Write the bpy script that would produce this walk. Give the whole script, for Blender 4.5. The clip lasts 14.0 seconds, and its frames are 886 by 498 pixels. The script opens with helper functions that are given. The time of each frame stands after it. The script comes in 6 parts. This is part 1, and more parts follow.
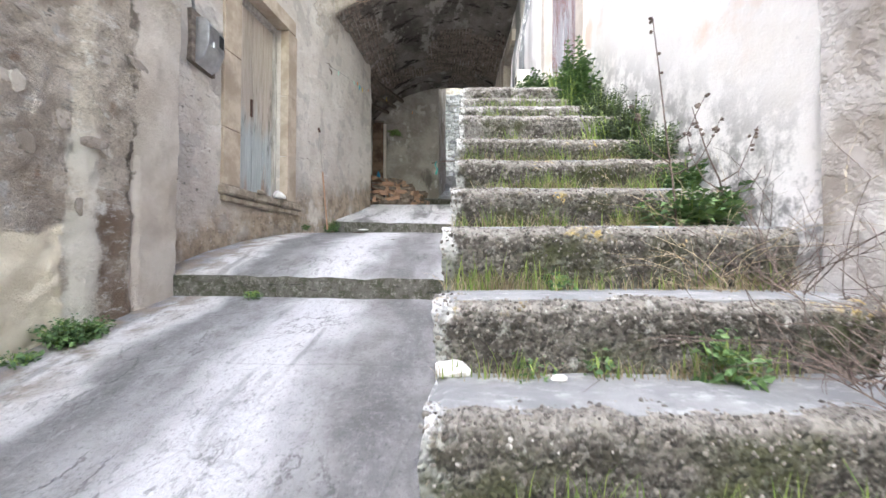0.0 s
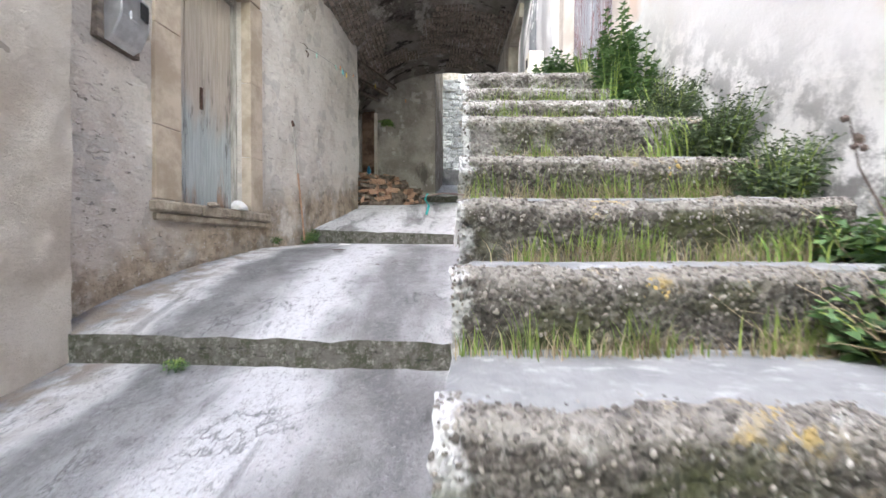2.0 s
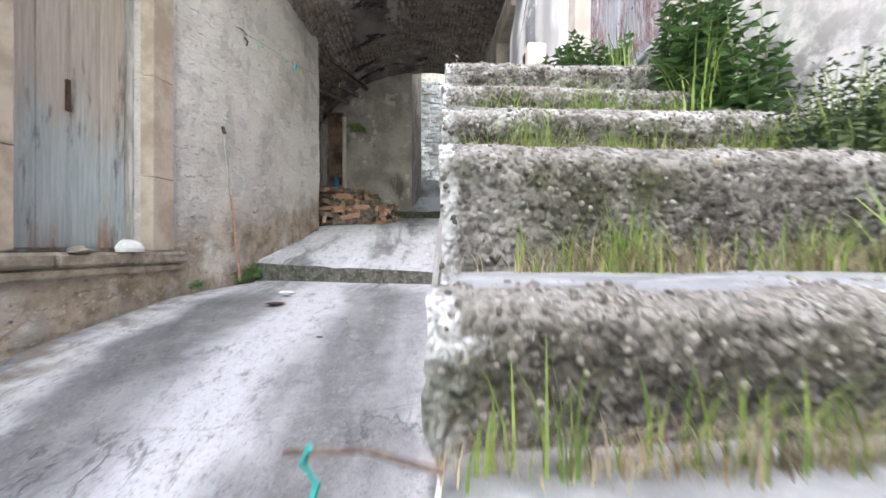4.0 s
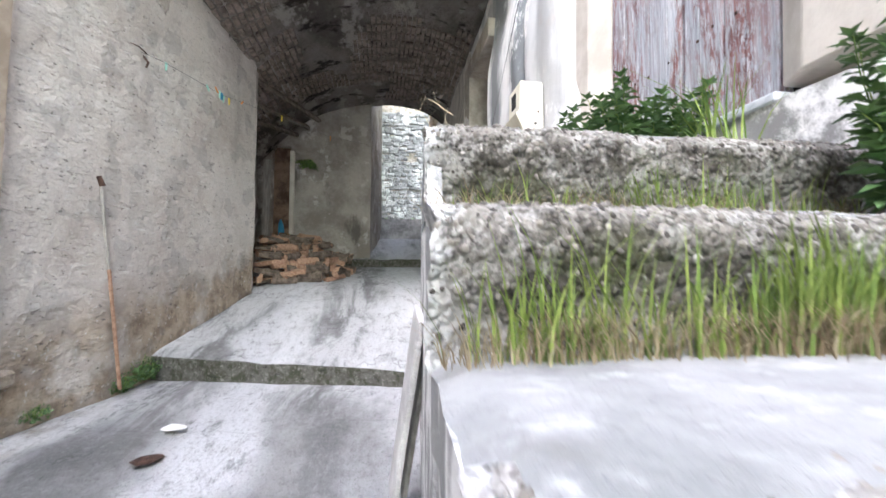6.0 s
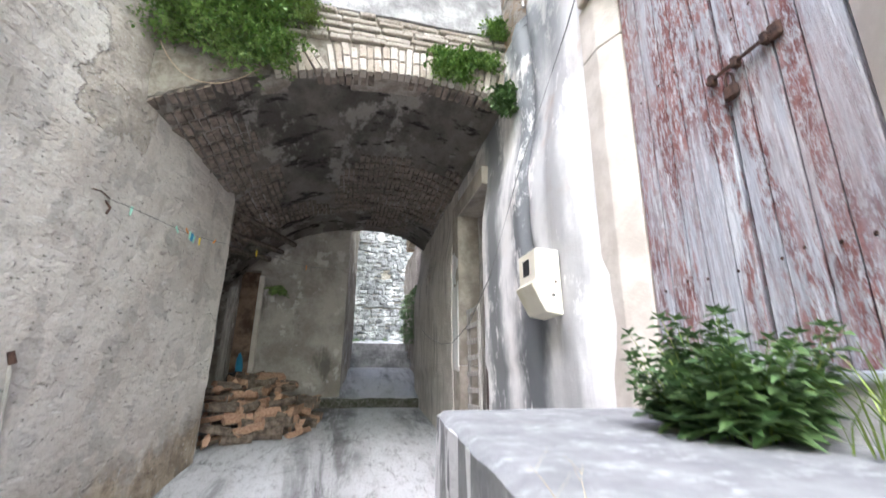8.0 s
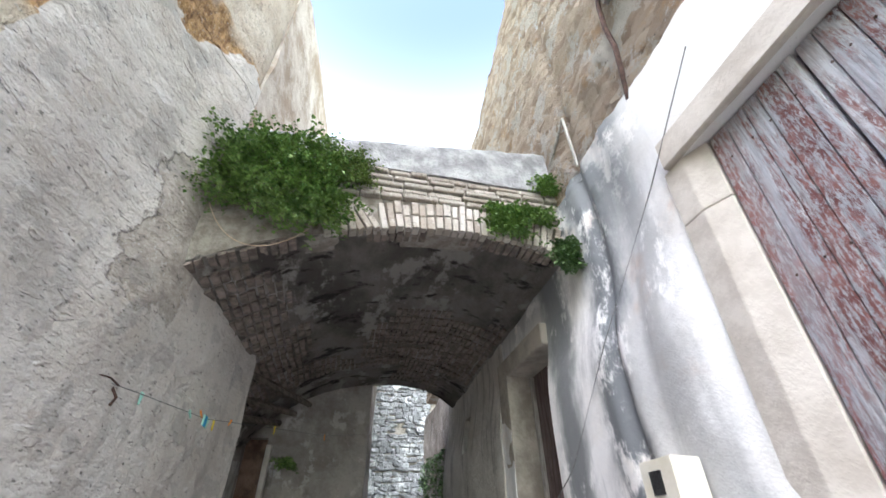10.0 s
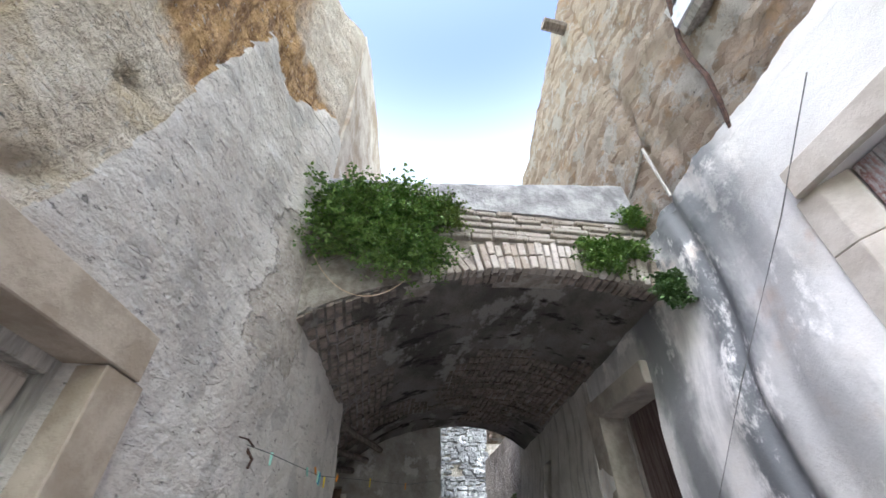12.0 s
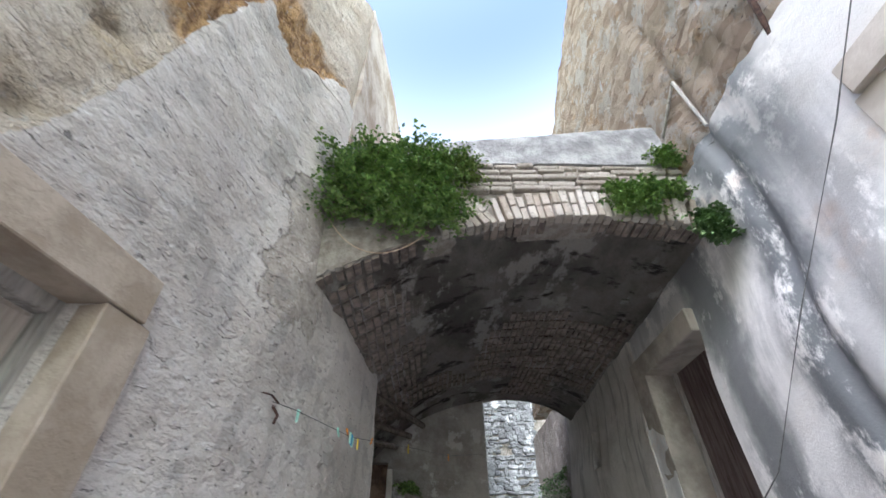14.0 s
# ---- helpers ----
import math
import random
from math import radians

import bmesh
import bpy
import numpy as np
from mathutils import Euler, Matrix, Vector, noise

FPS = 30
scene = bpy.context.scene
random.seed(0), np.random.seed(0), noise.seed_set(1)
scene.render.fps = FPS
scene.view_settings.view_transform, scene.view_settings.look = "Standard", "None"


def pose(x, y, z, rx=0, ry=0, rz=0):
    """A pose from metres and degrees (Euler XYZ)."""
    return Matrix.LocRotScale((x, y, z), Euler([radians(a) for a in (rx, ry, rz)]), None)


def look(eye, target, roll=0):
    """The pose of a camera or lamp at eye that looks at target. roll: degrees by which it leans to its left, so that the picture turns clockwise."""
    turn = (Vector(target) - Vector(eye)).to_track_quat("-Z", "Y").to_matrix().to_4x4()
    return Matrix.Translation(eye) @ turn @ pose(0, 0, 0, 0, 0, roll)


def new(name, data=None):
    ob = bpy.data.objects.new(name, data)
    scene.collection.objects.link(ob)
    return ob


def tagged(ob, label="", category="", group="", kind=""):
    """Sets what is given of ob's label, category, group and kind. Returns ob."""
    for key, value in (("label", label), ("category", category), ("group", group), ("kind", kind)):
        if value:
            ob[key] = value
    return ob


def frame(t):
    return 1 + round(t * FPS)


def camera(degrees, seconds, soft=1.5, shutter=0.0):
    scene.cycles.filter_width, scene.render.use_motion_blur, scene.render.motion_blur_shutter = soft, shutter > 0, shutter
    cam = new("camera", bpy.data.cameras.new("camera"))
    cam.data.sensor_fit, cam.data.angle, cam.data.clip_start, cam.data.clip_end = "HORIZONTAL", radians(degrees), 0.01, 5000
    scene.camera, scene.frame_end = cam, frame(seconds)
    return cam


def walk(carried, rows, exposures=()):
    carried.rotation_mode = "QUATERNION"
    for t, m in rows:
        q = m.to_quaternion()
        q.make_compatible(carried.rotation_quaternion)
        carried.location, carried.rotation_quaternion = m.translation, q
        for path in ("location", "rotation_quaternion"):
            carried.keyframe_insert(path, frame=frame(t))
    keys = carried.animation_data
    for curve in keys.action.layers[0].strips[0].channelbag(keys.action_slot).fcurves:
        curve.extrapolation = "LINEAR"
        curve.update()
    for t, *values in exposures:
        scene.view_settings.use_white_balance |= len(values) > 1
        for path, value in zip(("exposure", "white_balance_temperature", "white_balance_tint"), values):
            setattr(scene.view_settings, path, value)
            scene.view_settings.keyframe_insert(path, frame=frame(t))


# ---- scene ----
cam = camera(94.1, 14.0, shutter=0.4)
METRES, EYE, TILT, LEAN, TURN = 6.4, 1.2, 1.5, 0.0, 0.0
ROWS = [
    (0.0, 0.0, 0.0, 0.0, -0.0, 0.0, -0.0),
    (0.5, 0.0037, 0.0371, 0.0129, 0.01, -0.65, 0.02),
    (1.0, 0.0062, 0.0701, 0.0298, -0.03, -1.2, 0.03),
    (1.5, 0.0059, 0.1009, 0.0414, -0.15, -1.61, 0.01),
    (2.0, 0.0016, 0.1485, 0.0595, -0.35, -1.85, 0.1),
    (2.5, 0.0046, 0.191, 0.0703, -0.71, -1.92, 0.09),
    (5.0, 0.0198, 0.4268, 0.16, -5.58, -0.38, -0.11),
    (5.5, 0.024, 0.4682, 0.179, -7.04, 0.54, -0.08),
    (6.0, 0.0152, 0.4933, 0.2001, -8.5, 2.02, -0.14),
    (6.5, 0.0086, 0.5126, 0.2176, -9.97, 4.3, -0.27),
    (7.0, -0.0001, 0.5281, 0.2375, -11.32, 7.46, -0.33),
    (7.5, -0.0097, 0.5441, 0.2578, -12.42, 11.57, -0.29),
    (8.0, -0.0167, 0.5583, 0.2858, -13.26, 16.37, -0.29),
    (8.5, -0.0256, 0.5816, 0.3132, -13.79, 21.56, -0.31),
    (9.0, -0.0436, 0.6043, 0.3308, -14.17, 26.91, -0.24),
    (11.5, -0.1473, 0.6389, 0.38, -8.97, 38.69, 0.32),
    (12.0, -0.1761, 0.6418, 0.3762, -8.13, 38.75, 0.41),
    (12.5, -0.1948, 0.642, 0.3709, -6.78, 38.8, 0.52),
    (13.0, -0.1981, 0.6205, 0.3568, -4.48, 38.87, 0.64),
    (13.5, -0.178, 0.649, 0.3502, -1.69, 38.87, 0.69),
    (14.0, -0.1486, 0.684, 0.3521, -1.19, 37.58, 0.8),
]
EXPOSURES = [(0.0, 2.6, 5700, 5), (2.5, 2.52, 5720, 5), (5.0, 2.55, 5600, 5), (7.0, 2.6, 5600, 5), (8.0, 2.54, 5600, 5), (9.0, 2.38, 5550, 4), (11.5, 1.95, 5450, 6.5), (14.0, 1.97, 5400, 6)]
walk(cam, [(t, pose(0, 0, EYE, TILT, LEAN, TURN) @ pose(METRES * x, METRES * y, METRES * z, 90 + pitch, roll, yaw)) for t, x, y, z, yaw, pitch, roll in ROWS], EXPOSURES)

# ---- world and sun ----
SUN_EL, SUN_AZ = radians(52), radians(205)
world = bpy.data.worlds.new("sky")
scene.world = world
world.use_nodes = True
wn = world.node_tree.nodes
sky = wn.new("ShaderNodeTexSky")
sky.sky_type = 'NISHITA'
sky.sun_disc = False
sky.sun_elevation, sky.sun_rotation = SUN_EL, SUN_AZ
sky.dust_density, sky.air_density, sky.ozone_density = 7.0, 1.1, 2.5
wn["Background"].inputs["Strength"].default_value = 0.15
# white haze that thickens from the zenith down to the horizon
way = wn.new("ShaderNodeTexCoord")
split = wn.new("ShaderNodeSeparateXYZ")
world.node_tree.links.new(way.outputs["Generated"], split.inputs[0])
depth = wn.new("ShaderNodeMapRange")
depth.interpolation_type = 'SMOOTHSTEP'
for name, value in (("From Min", 0.93), ("From Max", 0.5), ("To Min", 0.0), ("To Max", 0.97)):
    depth.inputs[name].default_value = value
world.node_tree.links.new(split.outputs[2], depth.inputs["Value"])
haze = wn.new("ShaderNodeMix")
haze.data_type = 'RGBA'
haze.inputs[7].default_value = (7.9, 7.75, 6.35, 1)
world.node_tree.links.new(depth.outputs[0], haze.inputs[0])
dim = wn.new("ShaderNodeMix")
dim.data_type, dim.blend_type = 'RGBA', 'MULTIPLY'
dim.inputs[0].default_value = 1.0
dim.inputs[7].default_value = (0.80, 0.77, 0.89, 1)
world.node_tree.links.new(sky.outputs[0], dim.inputs[6])
world.node_tree.links.new(dim.outputs[2], haze.inputs[6])
world.node_tree.links.new(haze.outputs[2], wn["Background"].inputs["Color"])
sun = new("sun", bpy.data.lights.new("sun", 'SUN'))
sun.data.energy, sun.data.angle, sun.data.color = 0.24, radians(40), (1.0, 0.97, 0.92)
to_sun = Vector((math.sin(SUN_AZ) * math.cos(SUN_EL), math.cos(SUN_AZ) * math.cos(SUN_EL), math.sin(SUN_EL)))
sun.matrix_world = look(to_sun * 40, (0, 0, 0))


# ---- materials ----
class Mat:
    """A small builder for node materials in object coordinates."""

    def __init__(self, name, rough=0.85, metal=0.0):
        self.m = bpy.data.materials.new(name)
        self.m.use_nodes = True
        self.t = self.m.node_tree
        self.bsdf = self.t.nodes["Principled BSDF"]
        self.bsdf.inputs["Roughness"].default_value = rough
        self.bsdf.inputs["Metallic"].default_value = metal
        self.geo = self.t.nodes.new("ShaderNodeNewGeometry")
        self.height = None

    def put(self, sock, v):
        if hasattr(v, "is_linked"):
            self.t.links.new(v, sock)
        elif isinstance(v, tuple) and len(v) == 3 and sock.type == 'RGBA':
            sock.default_value = (*v, 1)
        else:
            sock.default_value = v

    def coords(self, scale=(1, 1, 1), world=True):
        mp = self.t.nodes.new("ShaderNodeMapping")
        mp.inputs["Scale"].default_value = scale
        if world:
            self.t.links.new(self.geo.outputs["Position"], mp.inputs["Vector"])
        else:
            tc = self.t.nodes.new("ShaderNodeTexCoord")
            self.t.links.new(tc.outputs["Object"], mp.inputs["Vector"])
        return mp.outputs[0]

    def noise(self, scale, detail=4, rough=0.6, vec=None, lo=0.35, hi=0.65, distort=0.0):
        n = self.t.nodes.new("ShaderNodeTexNoise")
        n.inputs["Scale"].default_value = scale
        n.inputs["Detail"].default_value = detail
        n.inputs["Roughness"].default_value = rough
        n.inputs["Distortion"].default_value = distort
        self.put(n.inputs["Vector"], vec if vec is not None else self.geo.outputs["Position"])
        return self.ramp(n.outputs["Fac"], lo, hi)

    def cells(self, scale, vec=None, feature='F1', out="Distance"):
        n = self.t.nodes.new("ShaderNodeTexVoronoi")
        n.feature = feature
        n.inputs["Scale"].default_value = scale
        self.put(n.inputs["Vector"], vec if vec is not None else self.geo.outputs["Position"])
        return n.outputs[out]

    def ramp(self, v, lo, hi):
        r = self.t.nodes.new("ShaderNodeMapRange")
        r.interpolation_type = 'SMOOTHSTEP'
        r.inputs["From Min"].default_value, r.inputs["From Max"].default_value = lo, hi
        self.put(r.inputs["Value"], v)
        return r.outputs[0]

    def mix(self, a, b, f, mode='MIX'):
        n = self.t.nodes.new("ShaderNodeMix")
        n.data_type, n.blend_type = 'RGBA', mode
        self.put(n.inputs[0], f)
        self.put(n.inputs[6], a)
        self.put(n.inputs[7], b)
        return n.outputs[2]

    def math(self, op, a, b=0.0):
        n = self.t.nodes.new("ShaderNodeMath")
        n.operation = op
        self.put(n.inputs[0], a)
        self.put(n.inputs[1], b)
        return n.outputs[0]

    def axis(self, i):
        s = self.t.nodes.new("ShaderNodeSeparateXYZ")
        self.t.links.new(self.geo.outputs["Position"], s.inputs[0])
        return s.outputs[i]

    def normal(self, i):
        s = self.t.nodes.new("ShaderNodeSeparateXYZ")
        self.t.links.new(self.geo.outputs["Normal"], s.inputs[0])
        return s.outputs[i]

    def island(self):
        return self.geo.outputs["Random Per Island"]

    def objrand(self):
        return self.t.nodes.new("ShaderNodeObjectInfo").outputs["Random"]

    def bump(self, v, dist=0.01, strength=0.6):
        b = self.t.nodes.new("ShaderNodeBump")
        b.inputs["Strength"].default_value, b.inputs["Distance"].default_value = strength, dist
        self.put(b.inputs["Height"], v)
        if self.height is not None:
            self.t.links.new(self.height, b.inputs["Normal"])
        self.height = b.outputs[0]
        self.t.links.new(self.height, self.bsdf.inputs["Normal"])

    def done(self, color, rough=None):
        self.put(self.bsdf.inputs["Base Color"], color)
        if rough is not None:
            self.put(self.bsdf.inputs["Roughness"], rough)
        return self.m


def mat_left_plaster():
    """Grey lime render, trowelled and pitted, showing yellow-brown earth mortar where it has come off high up."""
    k = Mat("grey_render", 0.95)
    big = k.noise(0.9, 5, 0.6)
    mid = k.noise(5, 6, 0.65, lo=0.3, hi=0.7)
    fine = k.noise(60, 3, 0.7, lo=0.3, hi=0.7)
    c = k.mix((0.47, 0.42, 0.372), (0.63, 0.58, 0.53), big)
    c = k.mix(c, (0.66, 0.64, 0.605), k.math('MULTIPLY', mid, 0.4))
    grit = k.noise(48, 5, 0.75, lo=0.46, hi=0.60)
    c = k.mix(c, (0.26, 0.245, 0.23), k.math('MULTIPLY', grit, 0.18))
    scuff = k.noise(7, 5, 0.7, k.coords((1, 0.7, 2.2)), 0.6, 0.68, 0.8)
    c = k.mix(c, (0.70, 0.68, 0.65), k.math('MULTIPLY', scuff, 0.6))
    stain = k.noise(1.6, 4, 0.6, k.coords((1, 1, 0.35)), 0.56, 0.72)
    c = k.mix(c, (0.20, 0.185, 0.17), k.math('MULTIPLY', stain, 0.3))
    # coarse earth mortar above an uneven line that climbs along the lane
    wob = k.noise(2.6, 6, 0.65, lo=0.0, hi=1.0)
    rise = k.math('MULTIPLY', k.ramp(k.axis(1), 5.03, 5.4), 0.7)
    rise = k.math('ADD', rise, k.math('MULTIPLY', k.ramp(k.axis(1), 5.15, 5.6), 1.7))
    rise = k.math('ADD', rise, k.math('MULTIPLY', k.ramp(k.axis(1), 6.0, 6.6), 0.6))
    edge = k.math('ADD', k.math('SUBTRACT', k.axis(2), rise), k.math('MULTIPLY', wob, 0.4))
    lost = k.ramp(edge, 4.79, 4.82)
    earth = k.mix((0.54, 0.455, 0.345), (0.72, 0.645, 0.53), k.noise(4, 7, 0.75))
    earth = k.mix(earth, (0.56, 0.45, 0.28), k.noise(2.2, 4, 0.6, lo=0.5, hi=0.7))
    deep = k.ramp(k.math('ADD', k.axis(2), k.math('MULTIPLY', k.noise(2.0, 5, 0.6, lo=0.0, hi=1.0), 0.9)), 6.15, 6.4)
    ochre = k.mix((0.52, 0.33, 0.15), (0.21, 0.115, 0.05), k.noise(11, 6, 0.75, k.coords((1, 1, 0.4)), 0.4, 0.62))
    earth = k.mix(earth, ochre, deep)
    pale = k.math('MULTIPLY', k.ramp(k.axis(1), 5.5, 6.1), k.ramp(k.math('ADD', k.axis(2), k.math('MULTIPLY', wob, 0.5)), 7.85, 8.05))
    earth = k.mix(earth, k.mix((0.70, 0.63, 0.53), (0.56, 0.47, 0.37), k.noise(2.6, 5, 0.65)), pale)
    # a peeled brown patch beside the arch
    py = k.math('ABSOLUTE', k.math('SUBTRACT', k.axis(1), 6.72))
    pz = k.math('MULTIPLY', k.math('ABSOLUTE', k.math('SUBTRACT', k.axis(2), 5.45)), 0.55)
    away = k.math('ADD', k.math('MAXIMUM', py, pz), k.math('MULTIPLY', k.noise(2.8, 6, 0.7, lo=0.0, hi=1.0), 0.35))
    peel = k.ramp(away, 0.50, 0.47)
    c = k.mix(c, k.mix((0.22, 0.185, 0.15), (0.46, 0.41, 0.355), k.noise(7, 8, 0.8)), k.math('MULTIPLY', peel, 0.75))
    k.bump(k.math('SUBTRACT', 1.0, peel), 0.03, 0.8)
    c = k.mix(c, earth, lost)
    foot = k.math('SUBTRACT', k.axis(2), k.math('MULTIPLY', k.axis(1), 0.26))
    c = k.mix(c, k.mix((0.22, 0.175, 0.13), (0.42, 0.345, 0.26), k.noise(6, 6, 0.7)), k.math('MULTIPLY', k.ramp(foot, 0.85, 0.35), k.noise(2.4, 4, 0.6, lo=0.3, hi=0.55)))
    k.bump(k.math('SUBTRACT', 1.0, lost), 0.03, 0.8)
    k.bump(k.math('MULTIPLY', k.noise(6, 6, 0.75, k.coords((1, 1, 0.6)), 0.3, 0.7), lost), 0.04, 0.9)
    c = k.mix(c, (0.60, 0.58, 0.55), k.math('MULTIPLY', k.noise(26, 2, lo=0.62, hi=0.7), 0.5))
    pit = k.noise(19, 4, 0.65, k.coords((1, 0.8, 1.9)), 0.63, 0.68)
    c = k.mix(c, (0.13, 0.12, 0.11), k.math('MULTIPLY', pit, 0.7))
    patch = k.noise(3.1, 3, 0.5, lo=0.56, hi=0.60)
    c = k.mix(c, (0.235, 0.228, 0.22), k.math('MULTIPLY', k.math('MULTIPLY', patch, k.math('SUBTRACT', 1.0, lost)), 0.3))
    k.bump(k.math('SUBTRACT', 1.0, pit), 0.012, 0.8)
    k.bump(k.noise(2.6, 4, 0.5, lo=0.1, hi=0.9), 0.05, 0.7)
    k.bump(k.noise(5.5, 5, 0.6, k.coords((1, 0.8, 1.5)), 0.3, 0.7), 0.016, 0.8)
    k.bump(k.noise(7, 3, 0.5, k.coords((1, 0.8, 2.2)), 0.62, 0.70, 0.6), 0.010, 0.9)
    k.bump(k.noise(34, 5, 0.65, lo=0.25, hi=0.75), 0.005, 0.7)
    k.bump(fine, 0.002, 0.4)
    return k.done(c)


def mat_rubble_plaster():
    """Old lime mortar over rubble, with stained, damp lower parts and a cream painted dado."""
    k = Mat("rubble_mortar", 0.95)
    c = k.mix((0.43, 0.355, 0.285), (0.73, 0.65, 0.555), k.noise(2.6, 7, 0.75))
    c = k.mix(c, (0.27, 0.195, 0.14), k.math('MULTIPLY', k.math('MULTIPLY', k.ramp(k.math('ABSOLUTE', k.math('SUBTRACT', k.axis(1), 2.9)), 0.19, 0.12), k.ramp(k.axis(2), 1.75, 1.5)), k.noise(4, 7, 0.75, lo=0.3, hi=0.5)))
    c = k.mix(c, (0.74, 0.71, 0.67), k.noise(3.4, 5, 0.7, lo=0.58, hi=0.68))
    c = k.mix(c, (0.34, 0.24, 0.17), k.noise(4.4, 4, 0.6, lo=0.6, hi=0.75))
    c = k.mix(c, (0.13, 0.115, 0.10), k.noise(6, 5, 0.7, lo=0.66, hi=0.72))
    c = k.mix(c, (0.80, 0.77, 0.72), k.math('MULTIPLY', k.noise(11, 8, 0.8, k.coords((1, 0.7, 1.8)), 0.54, 0.60), 0.6))
    c = k.mix(c, (0.20, 0.175, 0.15), k.math('MULTIPLY', k.noise(13, 8, 0.82, k.coords((1, 0.6, 2.2)), 0.56, 0.63), 0.7))
    c = k.mix(c, (0.26, 0.23, 0.20), k.math('MULTIPLY', k.noise(52, 5, 0.8, lo=0.5, hi=0.62), 0.4))
    wob = k.noise(2.2, 4, 0.6, lo=0.0, hi=1.0)
    low = k.ramp(k.math('ADD', k.math('SUBTRACT', k.axis(2), k.math('MULTIPLY', k.axis(1), 0.1)), k.math('MULTIPLY', wob, 0.25)), 1.27, 1.23)
    near = k.ramp(k.math('ADD', k.axis(1), k.math('MULTIPLY', wob, 0.12)), 2.74, 2.68)
    cream = k.mix((0.86, 0.78, 0.62), (0.68, 0.58, 0.45), k.noise(2.5, 5, 0.6, lo=0.5, hi=0.75))
    dado = k.math('MULTIPLY', low, near)
    c = k.mix(c, cream, dado)
    # smoother trowelled pier with a dark joint, and a pale arris at its other edge
    yy = k.math('ADD', k.axis(1), k.math('MULTIPLY', k.math('SUBTRACT', k.noise(3.5, 5, 0.7, lo=0.0, hi=1.0), 0.5), 0.16))
    pier = k.math('MULTIPLY', k.ramp(yy, 3.04, 3.09), k.ramp(k.math('ADD', k.axis(2), k.math('MULTIPLY', wob, 0.5)), 3.6, 3.35))
    c = k.mix(c, k.mix((0.50, 0.435, 0.37), (0.66, 0.60, 0.535), k.noise(2.2, 6, 0.65)), k.math('MULTIPLY', pier, 0.92))
    joint = k.math('MULTIPLY', k.ramp(k.math('ABSOLUTE', k.math('SUBTRACT', yy, 3.05)), 0.035, 0.01), k.noise(5, 5, 0.7, lo=0.42, hi=0.55))
    c = k.mix(c, (0.16, 0.13, 0.105), k.math('MULTIPLY', joint, 0.85))
    arris = k.math('MULTIPLY', k.ramp(k.math('ABSOLUTE', k.math('SUBTRACT', yy, 2.73)), 0.09, 0.05), k.math('MULTIPLY', k.ramp(k.axis(2), 2.2, 1.9), k.noise(3, 5, 0.7, lo=0.35, hi=0.5)))
    c = k.mix(c, (0.80, 0.75, 0.68), k.math('MULTIPLY', arris, 0.85))
    k.bump(k.math('MULTIPLY', k.noise(9, 8, 0.8, k.coords((1, 0.8, 1.5)), 0.1, 0.9), k.math('SUBTRACT', 1.0, k.math('MULTIPLY', k.math('MAXIMUM', pier, dado), 0.75))), 0.045, 0.9)
    k.bump(k.math('MULTIPLY', k.noise(30, 6, 0.75, k.coords((1, 0.7, 1.6)), 0.3, 0.7), k.math('SUBTRACT', 1.0, k.math('MULTIPLY', dado, 0.8))), 0.008, 0.7)
    k.bump(k.noise(70, 3, 0.7), 0.01, 0.5)
    return k.done(c)


